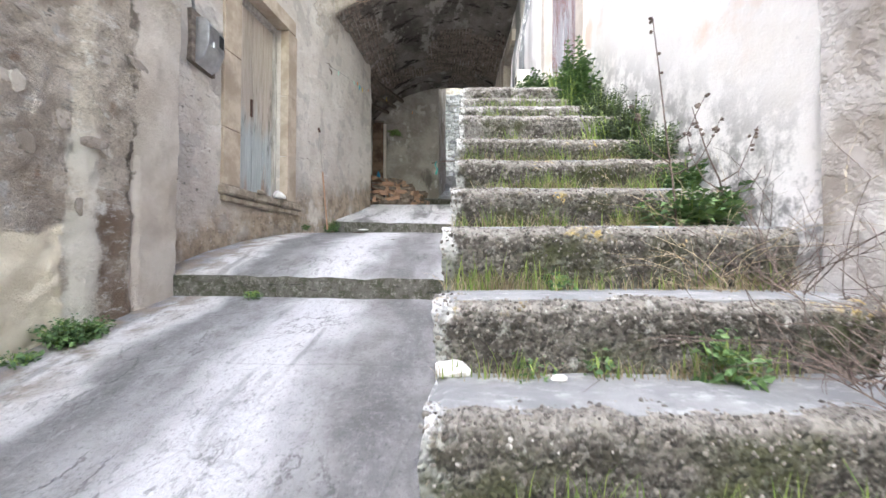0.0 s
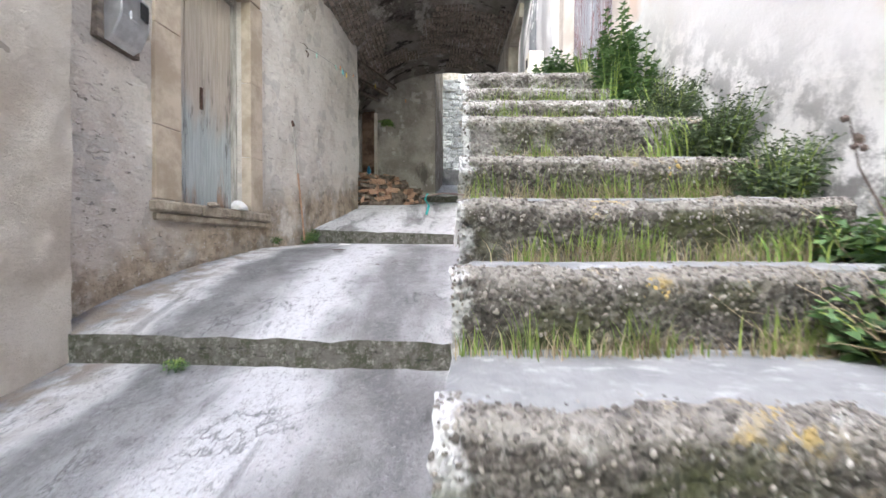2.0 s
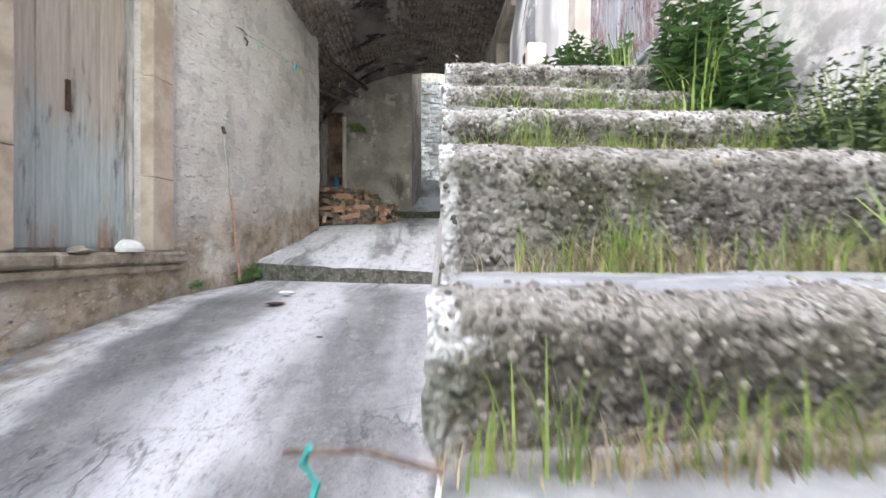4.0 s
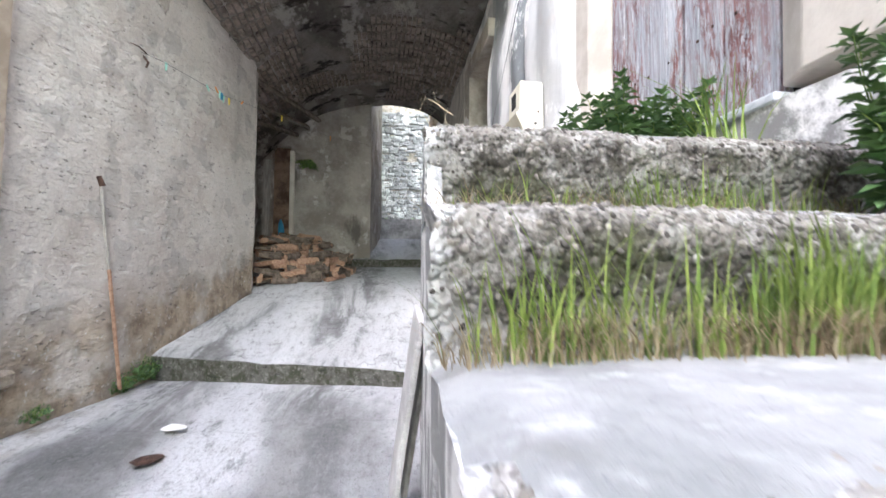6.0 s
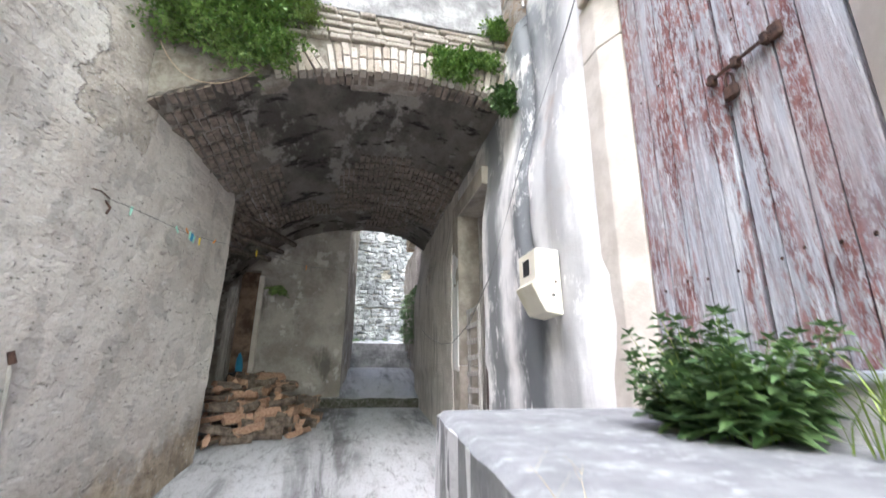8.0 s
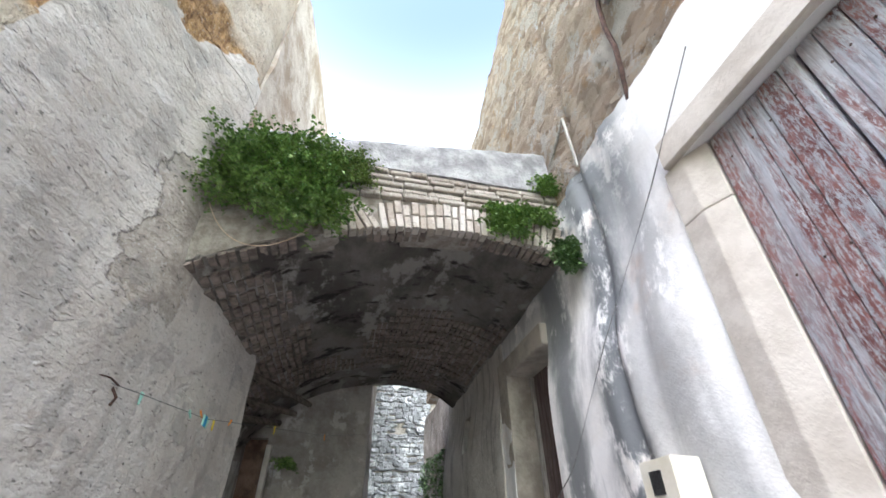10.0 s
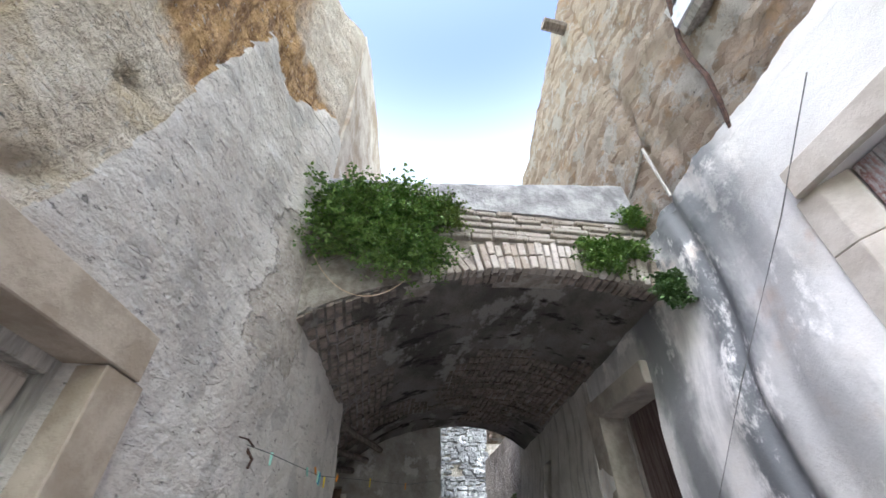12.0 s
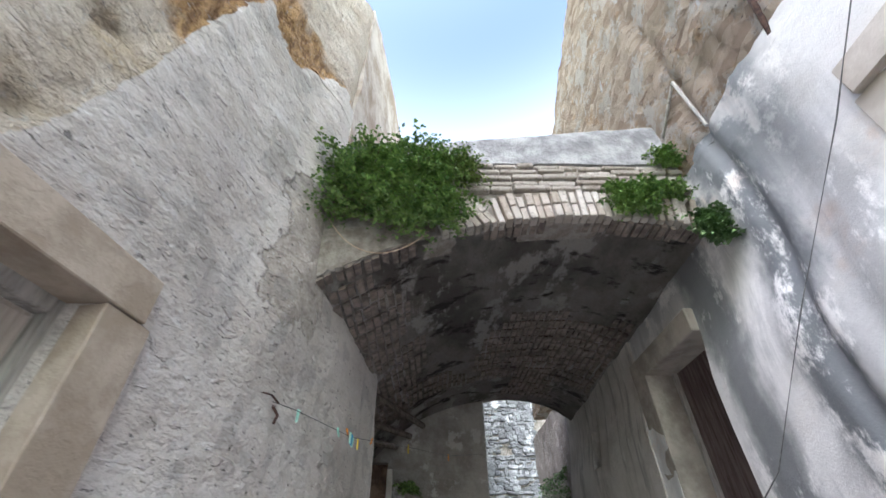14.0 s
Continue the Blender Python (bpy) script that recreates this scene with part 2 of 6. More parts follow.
def mat_right_plaster():
    """White lime wash with long grey run-off stains, a painted fold shadow and warm patches."""
    k = Mat("white_limewash", 0.9)
    c = k.mix((0.86, 0.845, 0.825), (0.82, 0.785, 0.74), k.noise(1.6, 5, 0.6, lo=0.45, hi=0.75))
    c = k.mix(c, (0.76, 0.62, 0.52), k.noise(1.4, 5, 0.6, lo=0.58, hi=0.74))
    run = k.noise(2.1, 6, 0.65, k.coords((1, 2.2, 0.42)), 0.47, 0.66, 0.6)
    far = k.ramp(k.axis(1), 4.9, 6.3)
    wet = k.math('MULTIPLY', run, far)
    c = k.mix(c, (0.27, 0.275, 0.275), k.math('MULTIPLY', wet, 0.35))
    wav = k.math('ADD', k.axis(1), k.math('MULTIPLY', k.noise(1.7, 5, 0.6, k.coords((1, 1, 0.6)), 0.0, 1.0), 0.5))
    cloud = k.noise(2.2, 8, 0.74, k.coords((1, 1, 0.5)), 0.38, 0.48)
    # grey stain bands; the first also paints in the shadow line of the fold
    for at, wide, deep in ((6.68, 0.34, 1.0), (7.4, 0.38, 0.9), (6.2, 0.34, 0.55)):
        band = k.math('SUBTRACT', 1.0, k.ramp(k.math('ABSOLUTE', k.math('SUBTRACT', wav, at)), wide * 0.25, wide))
        c = k.mix(c, (0.16, 0.168, 0.175), k.math('MULTIPLY', k.math('MULTIPLY', band, cloud), deep))
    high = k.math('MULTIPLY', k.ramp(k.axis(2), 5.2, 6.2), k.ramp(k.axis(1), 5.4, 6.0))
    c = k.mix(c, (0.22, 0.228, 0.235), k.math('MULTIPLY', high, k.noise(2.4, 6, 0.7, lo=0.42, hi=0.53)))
    foot = k.noise(4.0, 7, 0.75, lo=0.42, hi=0.56)
    hi = k.math('SUBTRACT', k.axis(2), k.math('MULTIPLY', k.axis(1), 0.62))
    c = k.mix(c, (0.24, 0.235, 0.225), k.math('MULTIPLY', k.math('MULTIPLY', foot, k.ramp(hi, 1.0, 0.35)), k.math('SUBTRACT', 1.0, k.ramp(k.axis(1), 4.2, 4.8))))
    c = k.mix(c, (0.25, 0.25, 0.245), k.math('MULTIPLY', k.noise(30, 4, 0.7, lo=0.65, hi=0.7), 0.25))
    k.bump(k.noise(3.5, 5, 0.55, lo=0.1, hi=0.9), 0.016, 0.5)
    k.bump(k.noise(80, 3), 0.002, 0.3)
    return k.done(c)


def mat_house_stone(name, warm=1.0, grey=0.0):
    """Rubble masonry in ochre earth mortar."""
    k = Mat(name, 0.95)
    v = k.coords((1, 1, 1.9))
    cell = k.cells(5.5, v, 'F1', "Color")
    bw = k.t.nodes.new("ShaderNodeRGBToBW")
    k.t.links.new(cell, bw.inputs[0])
    c = k.mix((0.25, 0.17, 0.11), (0.62, 0.515, 0.39), bw.outputs[0])
    c = k.mix(c, (0.42, 0.27, 0.14), k.math('MULTIPLY', k.noise(3.2, 6, 0.7, lo=0.55, hi=0.68), 0.8))
    c = k.mix(c, (0.52, 0.475, 0.41), k.noise(2.0, 7, 0.78, lo=0.5, hi=0.58))
    c = k.mix(c, (0.56, 0.55, 0.53), k.noise(1.5, 6, 0.78, k.coords((1, 1.3, 0.7)), 0.61, 0.64))
    c = k.mix(c, (0.40, 0.22, 0.14), k.noise(3.7, 6, 0.75, lo=0.66, hi=0.69))
    c = k.mix(c, (0.13, 0.10, 0.08), k.noise(9, 7, 0.8, k.coords((1, 0.8, 1.7)), 0.60, 0.66))
    gap = k.ramp(k.cells(5.5, v, 'DISTANCE_TO_EDGE'), 0.0, 0.09)
    k.bump(gap, 0.04, 0.7)
    k.bump(k.noise(5, 8, 0.8, lo=0.15, hi=0.85), 0.11, 1.0)
    return k.done(c)


def mat_far_stone():
    k = Mat("grey_rubble_stone", 0.9)
    c = k.mix((0.16, 0.16, 0.165), (0.36, 0.36, 0.365), k.objrand())
    c = k.mix(c, (0.13, 0.13, 0.13), k.noise(14, 5, 0.7, lo=0.58, hi=0.7))
    c = k.mix(c, (0.60, 0.60, 0.60), k.noise(2.2, 6, 0.7, lo=0.52, hi=0.62))
    k.bump(k.noise(22, 5, 0.7), 0.03, 0.6)
    return k.done(c)


def mat_lane():
    """Poured concrete, worn to white cement along the slope, with dark damp bands and cracks."""
    k = Mat("lane_concrete", 0.88)
    c = k.mix((0.165, 0.162, 0.157), (0.29, 0.286, 0.28), k.noise(1.7, 6, 0.65))
    streak = k.noise(1.35, 5, 0.62, k.coords((1.0, 0.22, 0.22)), 0.46, 0.62, 0.6)
    rag = k.noise(11, 8, 0.8, k.coords((1.0, 0.6, 0.6)), 0.30, 0.60)
    c = k.mix(c, (0.42, 0.42, 0.425), k.math('MULTIPLY', k.math('MULTIPLY', streak, rag), 0.55))
    across = k.math('ADD', k.axis(0), k.math('MULTIPLY', k.math('SUBTRACT', k.noise(1.1, 4, 0.6, lo=0.0, hi=1.0), 0.5), 0.55))
    frayed = k.noise(13, 8, 0.82, k.coords((1.0, 0.45, 0.45)), 0.34, 0.49)
    # the band at x 0.45 is painted pale to lighten the lane in the vault's shade
    for at, wide, full, tone, much in ((-1.68, 0.22, 0.08, (0.12, 0.12, 0.117), 0.5), (-0.92, 0.42, 0.12, (0.62, 0.62, 0.625), 0.95), (0.45, 0.5, 0.2, (0.62, 0.62, 0.62), 0.85), (-2.02, 0.3, 0.08, (0.66, 0.65, 0.635), 0.95), (-0.28, 0.16, 0.04, (0.10, 0.10, 0.098), 0.5)):
        band = k.ramp(k.math('ABSOLUTE', k.math('SUBTRACT', across, at)), wide, full)
        c = k.mix(c, tone, k.math('MULTIPLY', k.math('MULTIPLY', band, frayed), much))
    c = k.mix(c, (0.36, 0.356, 0.35), k.math('MULTIPLY', k.noise(30, 7, 0.8, lo=0.48, hi=0.64), 0.35))
    dark = k.noise(2.2, 5, 0.6, k.coords((1.5, 0.3, 0.3)), 0.6, 0.72, 0.5)
    c = k.mix(c, (0.10, 0.10, 0.097), k.math('MULTIPLY', k.math('MULTIPLY', dark, frayed), 0.55))
    limed = k.math('MULTIPLY', k.noise(1.5, 8, 0.72, k.coords((1.5, 0.35, 0.35)), 0.42, 0.56, 0.5), k.ramp(k.axis(1), 5.6, 6.8))
    c = k.mix(c, (0.66, 0.66, 0.66), k.math('MULTIPLY', limed, k.math('ADD', 0.2, k.math('MULTIPLY', frayed, 0.5))))
    crack = k.ramp(k.cells(0.9, k.mix(k.geo.outputs['Position'], k.noise(3, 4, vec=None, lo=0, hi=1), 0.12), 'DISTANCE_TO_EDGE'), 0.008, 0.0)
    c = k.mix(c, (0.06, 0.058, 0.055), k.math('MULTIPLY', crack, 0.2))
    seam = k.noise(0.85, 9, 0.62, k.coords((1.0, 0.6, 0.6)), 0.0, 1.0)
    seam = k.math('MULTIPLY', k.ramp(k.math('ABSOLUTE', k.math('SUBTRACT', seam, 0.5)), 0.011, 0.002), k.noise(1.9, 3, 0.5, lo=0.46, hi=0.56))
    c = k.mix(c, (0.06, 0.058, 0.055), k.math('MULTIPLY', seam, 0.45))
    k.bump(k.math('SUBTRACT', 1.0, seam), 0.012, 0.8)
    gut = k.math('SUBTRACT', k.axis(0), k.math('MULTIPLY', k.axis(1), 0.075))
    gut = k.math('ADD', gut, k.math('MULTIPLY', k.noise(3.5, 5, 0.7, lo=0.0, hi=1.0), 0.16))
    c = k.mix(c, (0.06, 0.062, 0.058), k.math('MULTIPLY', k.math('MULTIPLY', k.ramp(gut, -0.13, -0.05), k.ramp(k.axis(1), 5.6, 5.0)), 0.75))
    side = k.ramp(k.axis(0), -1.75, -2.15)
    c = k.mix(c, (0.26, 0.22, 0.175), k.math('MULTIPLY', side, k.noise(5, 4, lo=0.4, hi=0.65)))
    c = k.mix(c, (0.09, 0.088, 0.083), k.math('MULTIPLY', k.noise(48, 6, 0.8, lo=0.54, hi=0.63), 0.5))
    c = k.mix(c, (0.08, 0.078, 0.074), k.math('MULTIPLY', k.noise(5, 8, 0.82, k.coords((1.2, 0.5, 0.5)), 0.60, 0.65), 0.5))
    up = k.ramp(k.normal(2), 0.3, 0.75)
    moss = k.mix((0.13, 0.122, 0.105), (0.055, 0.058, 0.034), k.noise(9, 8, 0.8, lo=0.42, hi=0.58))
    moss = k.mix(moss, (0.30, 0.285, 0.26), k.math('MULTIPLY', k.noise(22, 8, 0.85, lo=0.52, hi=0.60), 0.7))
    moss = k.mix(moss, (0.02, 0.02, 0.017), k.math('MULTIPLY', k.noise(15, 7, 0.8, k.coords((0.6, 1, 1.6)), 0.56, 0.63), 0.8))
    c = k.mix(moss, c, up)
    k.bump(k.noise(12, 6, 0.7, lo=0.1, hi=0.9), 0.02, 0.7)
    k.bump(k.noise(45, 4, 0.7, lo=0.3, hi=0.7), 0.007, 0.6)
    k.bump(k.noise(140, 3, 0.7), 0.004, 0.5)
    return k.done(c)


def mat_tread():
    k = Mat("smooth_cement", 0.8)
    c = k.mix((0.20, 0.206, 0.206), (0.29, 0.295, 0.29), k.noise(5, 6, 0.65))
    c = k.mix(c, (0.55, 0.55, 0.54), k.math('MULTIPLY', k.noise(9, 6, 0.75, k.coords((1, 1.6, 1)), 0.5, 0.72), 0.7))
    wash = k.math('MULTIPLY', k.math('MULTIPLY', k.ramp(k.axis(1), 2.7, 3.3), k.ramp(k.axis(1), 4.25, 4.0)), k.noise(3, 7, 0.75, lo=0.34, hi=0.56))
    c = k.mix(c, (0.50, 0.50, 0.495), k.math('MULTIPLY', wash, 0.3))
    c = k.mix(c, (0.17, 0.16, 0.145), k.math('MULTIPLY', k.noise(4, 5, 0.7, lo=0.6, hi=0.75), 0.6))
    k.bump(k.noise(30, 5, 0.7), 0.006, 0.5)
    return k.done(c)


def mat_aggregate():
    """Washed pebble concrete: mortar with light and dark pebbles, lichen and algae."""
    k = Mat("pebble_concrete", 0.95)
    col = k.cells(62, None, 'F1', "Color")
    bw = k.t.nodes.new("ShaderNodeRGBToBW")
    k.t.links.new(col, bw.inputs[0])
    peb = k.mix((0.04, 0.034, 0.028), (0.24, 0.218, 0.19), bw.outputs[0])
    c = k.mix(peb, (0.065, 0.056, 0.046), k.noise(6, 5, 0.7, lo=0.42, hi=0.62))
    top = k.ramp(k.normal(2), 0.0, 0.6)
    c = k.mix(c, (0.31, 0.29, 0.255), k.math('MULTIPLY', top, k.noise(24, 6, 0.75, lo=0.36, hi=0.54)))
    c = k.mix(c, (0.27, 0.255, 0.23), k.math('MULTIPLY', k.noise(34, 5, 0.75, lo=0.52, hi=0.6), 0.75))
    rim = k.math('SUBTRACT', k.axis(0), k.math('MULTIPLY', k.axis(1), 0.075))
    c = k.mix(c, (0.68, 0.68, 0.67), k.math('MULTIPLY', k.ramp(k.math('ADD', rim, k.math('MULTIPLY', k.noise(9, 5, 0.7, lo=0.0, hi=1.0), 0.16)), 0.02, -0.02), 0.9))
    lich = k.math('MULTIPLY', k.noise(3.6, 5, 0.6, lo=0.54, hi=0.66), k.noise(24, 4, 0.7, lo=0.48, hi=0.56))
    lich = k.math('MULTIPLY', lich, k.ramp(k.axis(1), 3.25, 2.9))
    c = k.mix(c, (0.43, 0.32, 0.12), k.math('MULTIPLY', lich, k.ramp(k.normal(2), -0.2, 0.4)))
    c = k.mix(c, (0.50, 0.49, 0.455), k.math('MULTIPLY', k.noise(13, 5, 0.7, lo=0.6, hi=0.68), 0.7))
    splash = k.math('MULTIPLY', k.ramp(k.axis(1), 2.5, 3.3), k.noise(4.5, 7, 0.78, lo=0.46, hi=0.58))
    c = k.mix(c, (0.56, 0.54, 0.51), k.math('MULTIPLY', splash, 0.7))
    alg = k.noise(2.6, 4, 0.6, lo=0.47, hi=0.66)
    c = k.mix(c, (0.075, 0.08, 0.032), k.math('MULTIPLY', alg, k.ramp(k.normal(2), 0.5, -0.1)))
    k.bump(k.ramp(k.cells(62), 0.75, 0.1), 0.014, 0.9)
    k.bump(k.ramp(k.cells(24), 0.8, 0.1), 0.02, 0.7)
    k.bump(k.noise(90, 4, 0.7), 0.008, 0.6)
    return k.done(c)


def mat_pebble():
    k = Mat("pebble", 0.85)
    c = k.mix((0.05, 0.044, 0.037), (0.30, 0.275, 0.24), k.island())
    c = k.mix(c, (0.46, 0.445, 0.41), k.noise(16, 4, 0.7, lo=0.60, hi=0.68))
    c = k.mix(c, (0.46, 0.34, 0.12), k.math('MULTIPLY', k.noise(5, 4, 0.6, lo=0.62, hi=0.7), k.ramp(k.axis(1), 3.25, 2.9)))
    k.bump(k.noise(80, 3), 0.004, 0.5)
    return k.done(c)


def mat_stair_side():
    """White wash flaking off grey cement."""
    k = Mat("flaking_wash", 0.9)
    c = k.mix((0.25, 0.25, 0.25), (0.42, 0.42, 0.42), k.noise(6, 5, 0.7))
    c = k.mix(c, (0.80, 0.80, 0.79), k.noise(5.5, 6, 0.7, k.coords((1, 1, 0.45)), 0.44, 0.54))
    k.bump(k.noise(20, 6, 0.7), 0.02, 0.6)
    return k.done(c)


def mat_vault():
    """Sooty old plaster, blotched, with lime showing through."""
    k = Mat("sooty_plaster", 0.95)
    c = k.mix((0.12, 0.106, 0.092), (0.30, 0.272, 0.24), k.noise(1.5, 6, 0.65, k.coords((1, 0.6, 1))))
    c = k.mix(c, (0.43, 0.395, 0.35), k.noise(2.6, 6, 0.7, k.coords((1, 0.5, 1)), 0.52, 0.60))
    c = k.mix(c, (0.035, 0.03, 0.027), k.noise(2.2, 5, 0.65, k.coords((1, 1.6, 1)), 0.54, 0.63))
    k.bump(k.noise(6, 7, 0.75, lo=0.1, hi=0.9), 0.10, 0.9)
    k.bump(k.noise(60, 4, 0.7), 0.01, 0.5)
    return k.done(c)


def mat_brick(name, a, b, stain=0.5):
    k = Mat(name, 0.92)
    c = k.mix(a, b, k.objrand())
    c = k.mix(c, (0.16, 0.13, 0.10), k.math('MULTIPLY', k.noise(16, 5, 0.7, lo=0.52, hi=0.68), stain))
    c = k.mix(c, (0.75, 0.73, 0.69), k.math('MULTIPLY', k.noise(9, 4, 0.7, lo=0.55, hi=0.7), 0.5))
    k.bump(k.noise(45, 5, 0.7), 0.01, 0.6)
    return k.done(c)


def mat_simple(name, a, b, scale=12, rough=0.85, metal=0.0, bump=0.006, stretch=(1, 1, 1)):
    k = Mat(name, rough, metal)
    c = k.mix(a, b, k.noise(scale, 5, 0.65, k.coords(stretch)))
    k.bump(k.noise(scale * 4, 4, 0.7, k.coords(stretch)), bump, 0.5)
    return k.done(c)


def mat_red_door():
    """Sun-bleached bluish boards with the last of a wine-red paint."""
    k = Mat("peeling_red_paint", 0.85)
    grain = k.noise(9, 7, 0.75, k.coords((7, 7, 0.35)), 0.3, 0.7)
    wood = k.mix((0.33, 0.345, 0.385), (0.64, 0.655, 0.70), grain)
    wood = k.mix(wood, (0.50, 0.44, 0.43), k.math('MULTIPLY', k.noise(1.6, 4, 0.6, k.coords((2, 2, 0.6)), 0.5, 0.7), 0.6))
    wood = k.mix(wood, (0.82, 0.83, 0.85), k.math('MULTIPLY', k.noise(5, 7, 0.8, k.coords((3.5, 3.5, 0.25)), 0.5, 0.64), 0.75))
    wood = k.mix(wood, (0.15, 0.14, 0.14), k.math('MULTIPLY', k.noise(16, 6, 0.75, k.coords((5, 5, 0.22)), 0.58, 0.68), 0.75))
    zone = k.noise(1.3, 4, 0.6, k.coords((2.6, 2.6, 0.45)), 0.38, 0.54, 0.4)
    pv = k.noise(3.0, 8, 0.8, k.coords((3.0, 3.0, 0.42)), 0.41, 0.52, 0.6)
    flake = k.noise(24, 8, 0.85, k.coords((2.0, 2.0, 0.6)), 0.44, 0.53)
    paint = k.mix((0.16, 0.045, 0.038), (0.34, 0.15, 0.13), k.noise(7, 5, 0.7))
    much = k.math('MULTIPLY', k.math('MULTIPLY', pv, flake), k.math('ADD', 0.2, k.math('MULTIPLY', zone, 0.75)))
    c = k.mix(wood, paint, much)
    k.bump(grain, 0.008, 0.6)
    k.bump(much, 0.004, 0.5)
    return k.done(c)


def mat_grey_door():
    """Bare brown boards above, the rest of a blue-grey paint below, dark water runs between."""
    k = Mat("weathered_grey_green_wood", 0.85)
    grain = k.noise(8, 6, 0.7, k.coords((6, 6, 0.3)), 0.3, 0.7)
    c = k.mix((0.36, 0.315, 0.265), (0.50, 0.445, 0.385), grain)
    wash = k.math('ADD', k.axis(2), k.math('MULTIPLY', k.noise(1.8, 5, 0.65, k.coords((3, 3, 0.5)), 0.0, 1.0), 1.1))
    c = k.mix(c, k.mix((0.35, 0.385, 0.385), (0.50, 0.53, 0.53), grain), k.ramp(wash, 3.75, 3.15))
    c = k.mix(c, (0.09, 0.08, 0.075), k.math('MULTIPLY', k.noise(2.2, 6, 0.72, k.coords((3, 3, 0.5)), 0.54, 0.66), k.math('MULTIPLY', k.ramp(wash, 4.2, 3.7), 0.75)))
    c = k.mix(c, (0.36, 0.22, 0.13), k.math('MULTIPLY', k.ramp(wash, 2.72, 2.5), 0.7))
    k.bump(grain, 0.006, 0.5)
    return k.done(c)


def mat_leaf(name, a, b, rough=0.55):
    k = Mat(name, rough)
    c = k.mix(a, b, k.island())
    c = k.mix(c, (a[0] * 0.6, a[1] * 0.6, a[2] * 0.6), k.noise(5, 3, lo=0.5, hi=0.75))
    m = k.done(c)
    k.bsdf.inputs["Subsurface Weight"].default_value = 0.0
    k.bsdf.inputs["Transmission Weight"].default_value = 0.0
    return m


M_LEFT = mat_left_plaster()
M_RUBBLE = mat_rubble_plaster()
M_RIGHT = mat_right_plaster()
M_EARTH = mat_house_stone("ochre_rubble")
M_FAR = mat_far_stone()
M_LANE = mat_lane()
M_TREAD = mat_tread()
M_AGG = mat_aggregate()
M_PEB = mat_pebble()
M_SIDE = mat_stair_side()
M_VAULT = mat_vault()
M_BRICK = mat_brick("cream_brick", (0.42, 0.36, 0.295), (0.60, 0.555, 0.495))
M_COURSE = mat_brick("buff_stone", (0.30, 0.26, 0.215), (0.48, 0.44, 0.385), 0.8)
M_VBRICK = mat_simple("sooty_brick", (0.12, 0.095, 0.078), (0.32, 0.265, 0.22), 8)
M_MORTAR = mat_simple("lime_mortar", (0.24, 0.21, 0.175), (0.42, 0.38, 0.33), 10, 0.95, 0, 0.02)
M_COPING = mat_simple("grey_coping_cement", (0.20, 0.20, 0.20), (0.42, 0.415, 0.41), 4, 0.92, 0, 0.02)
def mat_back():
    k = Mat("stained_cement_render", 0.95)
    c = k.mix((0.27, 0.24, 0.205), (0.46, 0.42, 0.37), k.noise(1.8, 7, 0.7))
    c = k.mix(c, (0.66, 0.63, 0.59), k.math('MULTIPLY', k.noise(2.8, 5, 0.65, lo=0.57, hi=0.63), 0.6))
    c = k.mix(c, (0.07, 0.062, 0.055), k.math('MULTIPLY', k.noise(2.2, 5, 0.6, k.coords((1, 1, 0.5)), 0.58, 0.7), 0.7))
    k.bump(k.noise(9, 6, 0.7), 0.03, 0.6)
    return k.done(c)


M_BACK = mat_back()


def mat_streaked():
    """Beige render with grey damp runs."""
    k = Mat("streaked_beige_render", 0.93)
    c = k.mix((0.50, 0.465, 0.41), (0.68, 0.64, 0.58), k.noise(1.6, 6, 0.65))
    c = k.mix(c, (0.26, 0.24, 0.215), k.math('MULTIPLY', k.noise(2.4, 6, 0.7, k.coords((1, 2.4, 0.3)), 0.5, 0.64), 0.65))
    c = k.mix(c, (0.74, 0.71, 0.66), k.math('MULTIPLY', k.noise(6, 6, 0.7, k.coords((1, 2, 0.5)), 0.58, 0.66), 0.6))
    k.bump(k.noise(8, 6, 0.7), 0.02, 0.6)
    return k.done(c)


M_STREAK = mat_streaked()
M_JAMB = mat_simple("ochre_sandstone", (0.35, 0.285, 0.215), (0.50, 0.425, 0.34), 4, 0.9, 0, 0.004)
M_JAMBR = mat_simple("pale_sandstone", (0.55, 0.495, 0.43), (0.70, 0.645, 0.575), 3, 0.9, 0, 0.003)
M_JAMBG = mat_simple("grey_beige_stone", (0.30, 0.265, 0.22), (0.50, 0.45, 0.385), 3, 0.92, 0, 0.006)
M_SILL = mat_simple("weathered_sill_stone", (0.24, 0.20, 0.155), (0.44, 0.38, 0.30), 7, 0.92, 0, 0.02)
M_REDDOOR = mat_red_door()
M_GREYDOOR = mat_grey_door()
M_DARKDOOR = mat_simple("dark_brown_planks", (0.085, 0.06, 0.055), (0.19, 0.145, 0.135), 5, 0.8, 0, 0.006, (5, 5, 0.5))
M_OLDWOOD = mat_simple("silvered_wood", (0.30, 0.28, 0.25), (0.52, 0.49, 0.45), 6, 0.85, 0, 0.006, (5, 5, 0.6))
M_BEAM = mat_simple("old_beam_wood", (0.11, 0.09, 0.075), (0.24, 0.20, 0.165), 6, 0.9, 0, 0.01, (4, 0.6, 4))
M_POLE = mat_simple("bare_pole_wood", (0.46, 0.33, 0.22), (0.62, 0.50, 0.38), 8, 0.75, 0, 0.004, (3, 3, 0.5))
M_BARK = mat_simple("log_bark", (0.10, 0.075, 0.055), (0.24, 0.19, 0.15), 16, 0.95, 0, 0.02)
M_SPLIT = mat_simple("split_wood", (0.33, 0.19, 0.12), (0.50, 0.325, 0.22), 14, 0.8, 0, 0.008, (3, 0.6, 3))
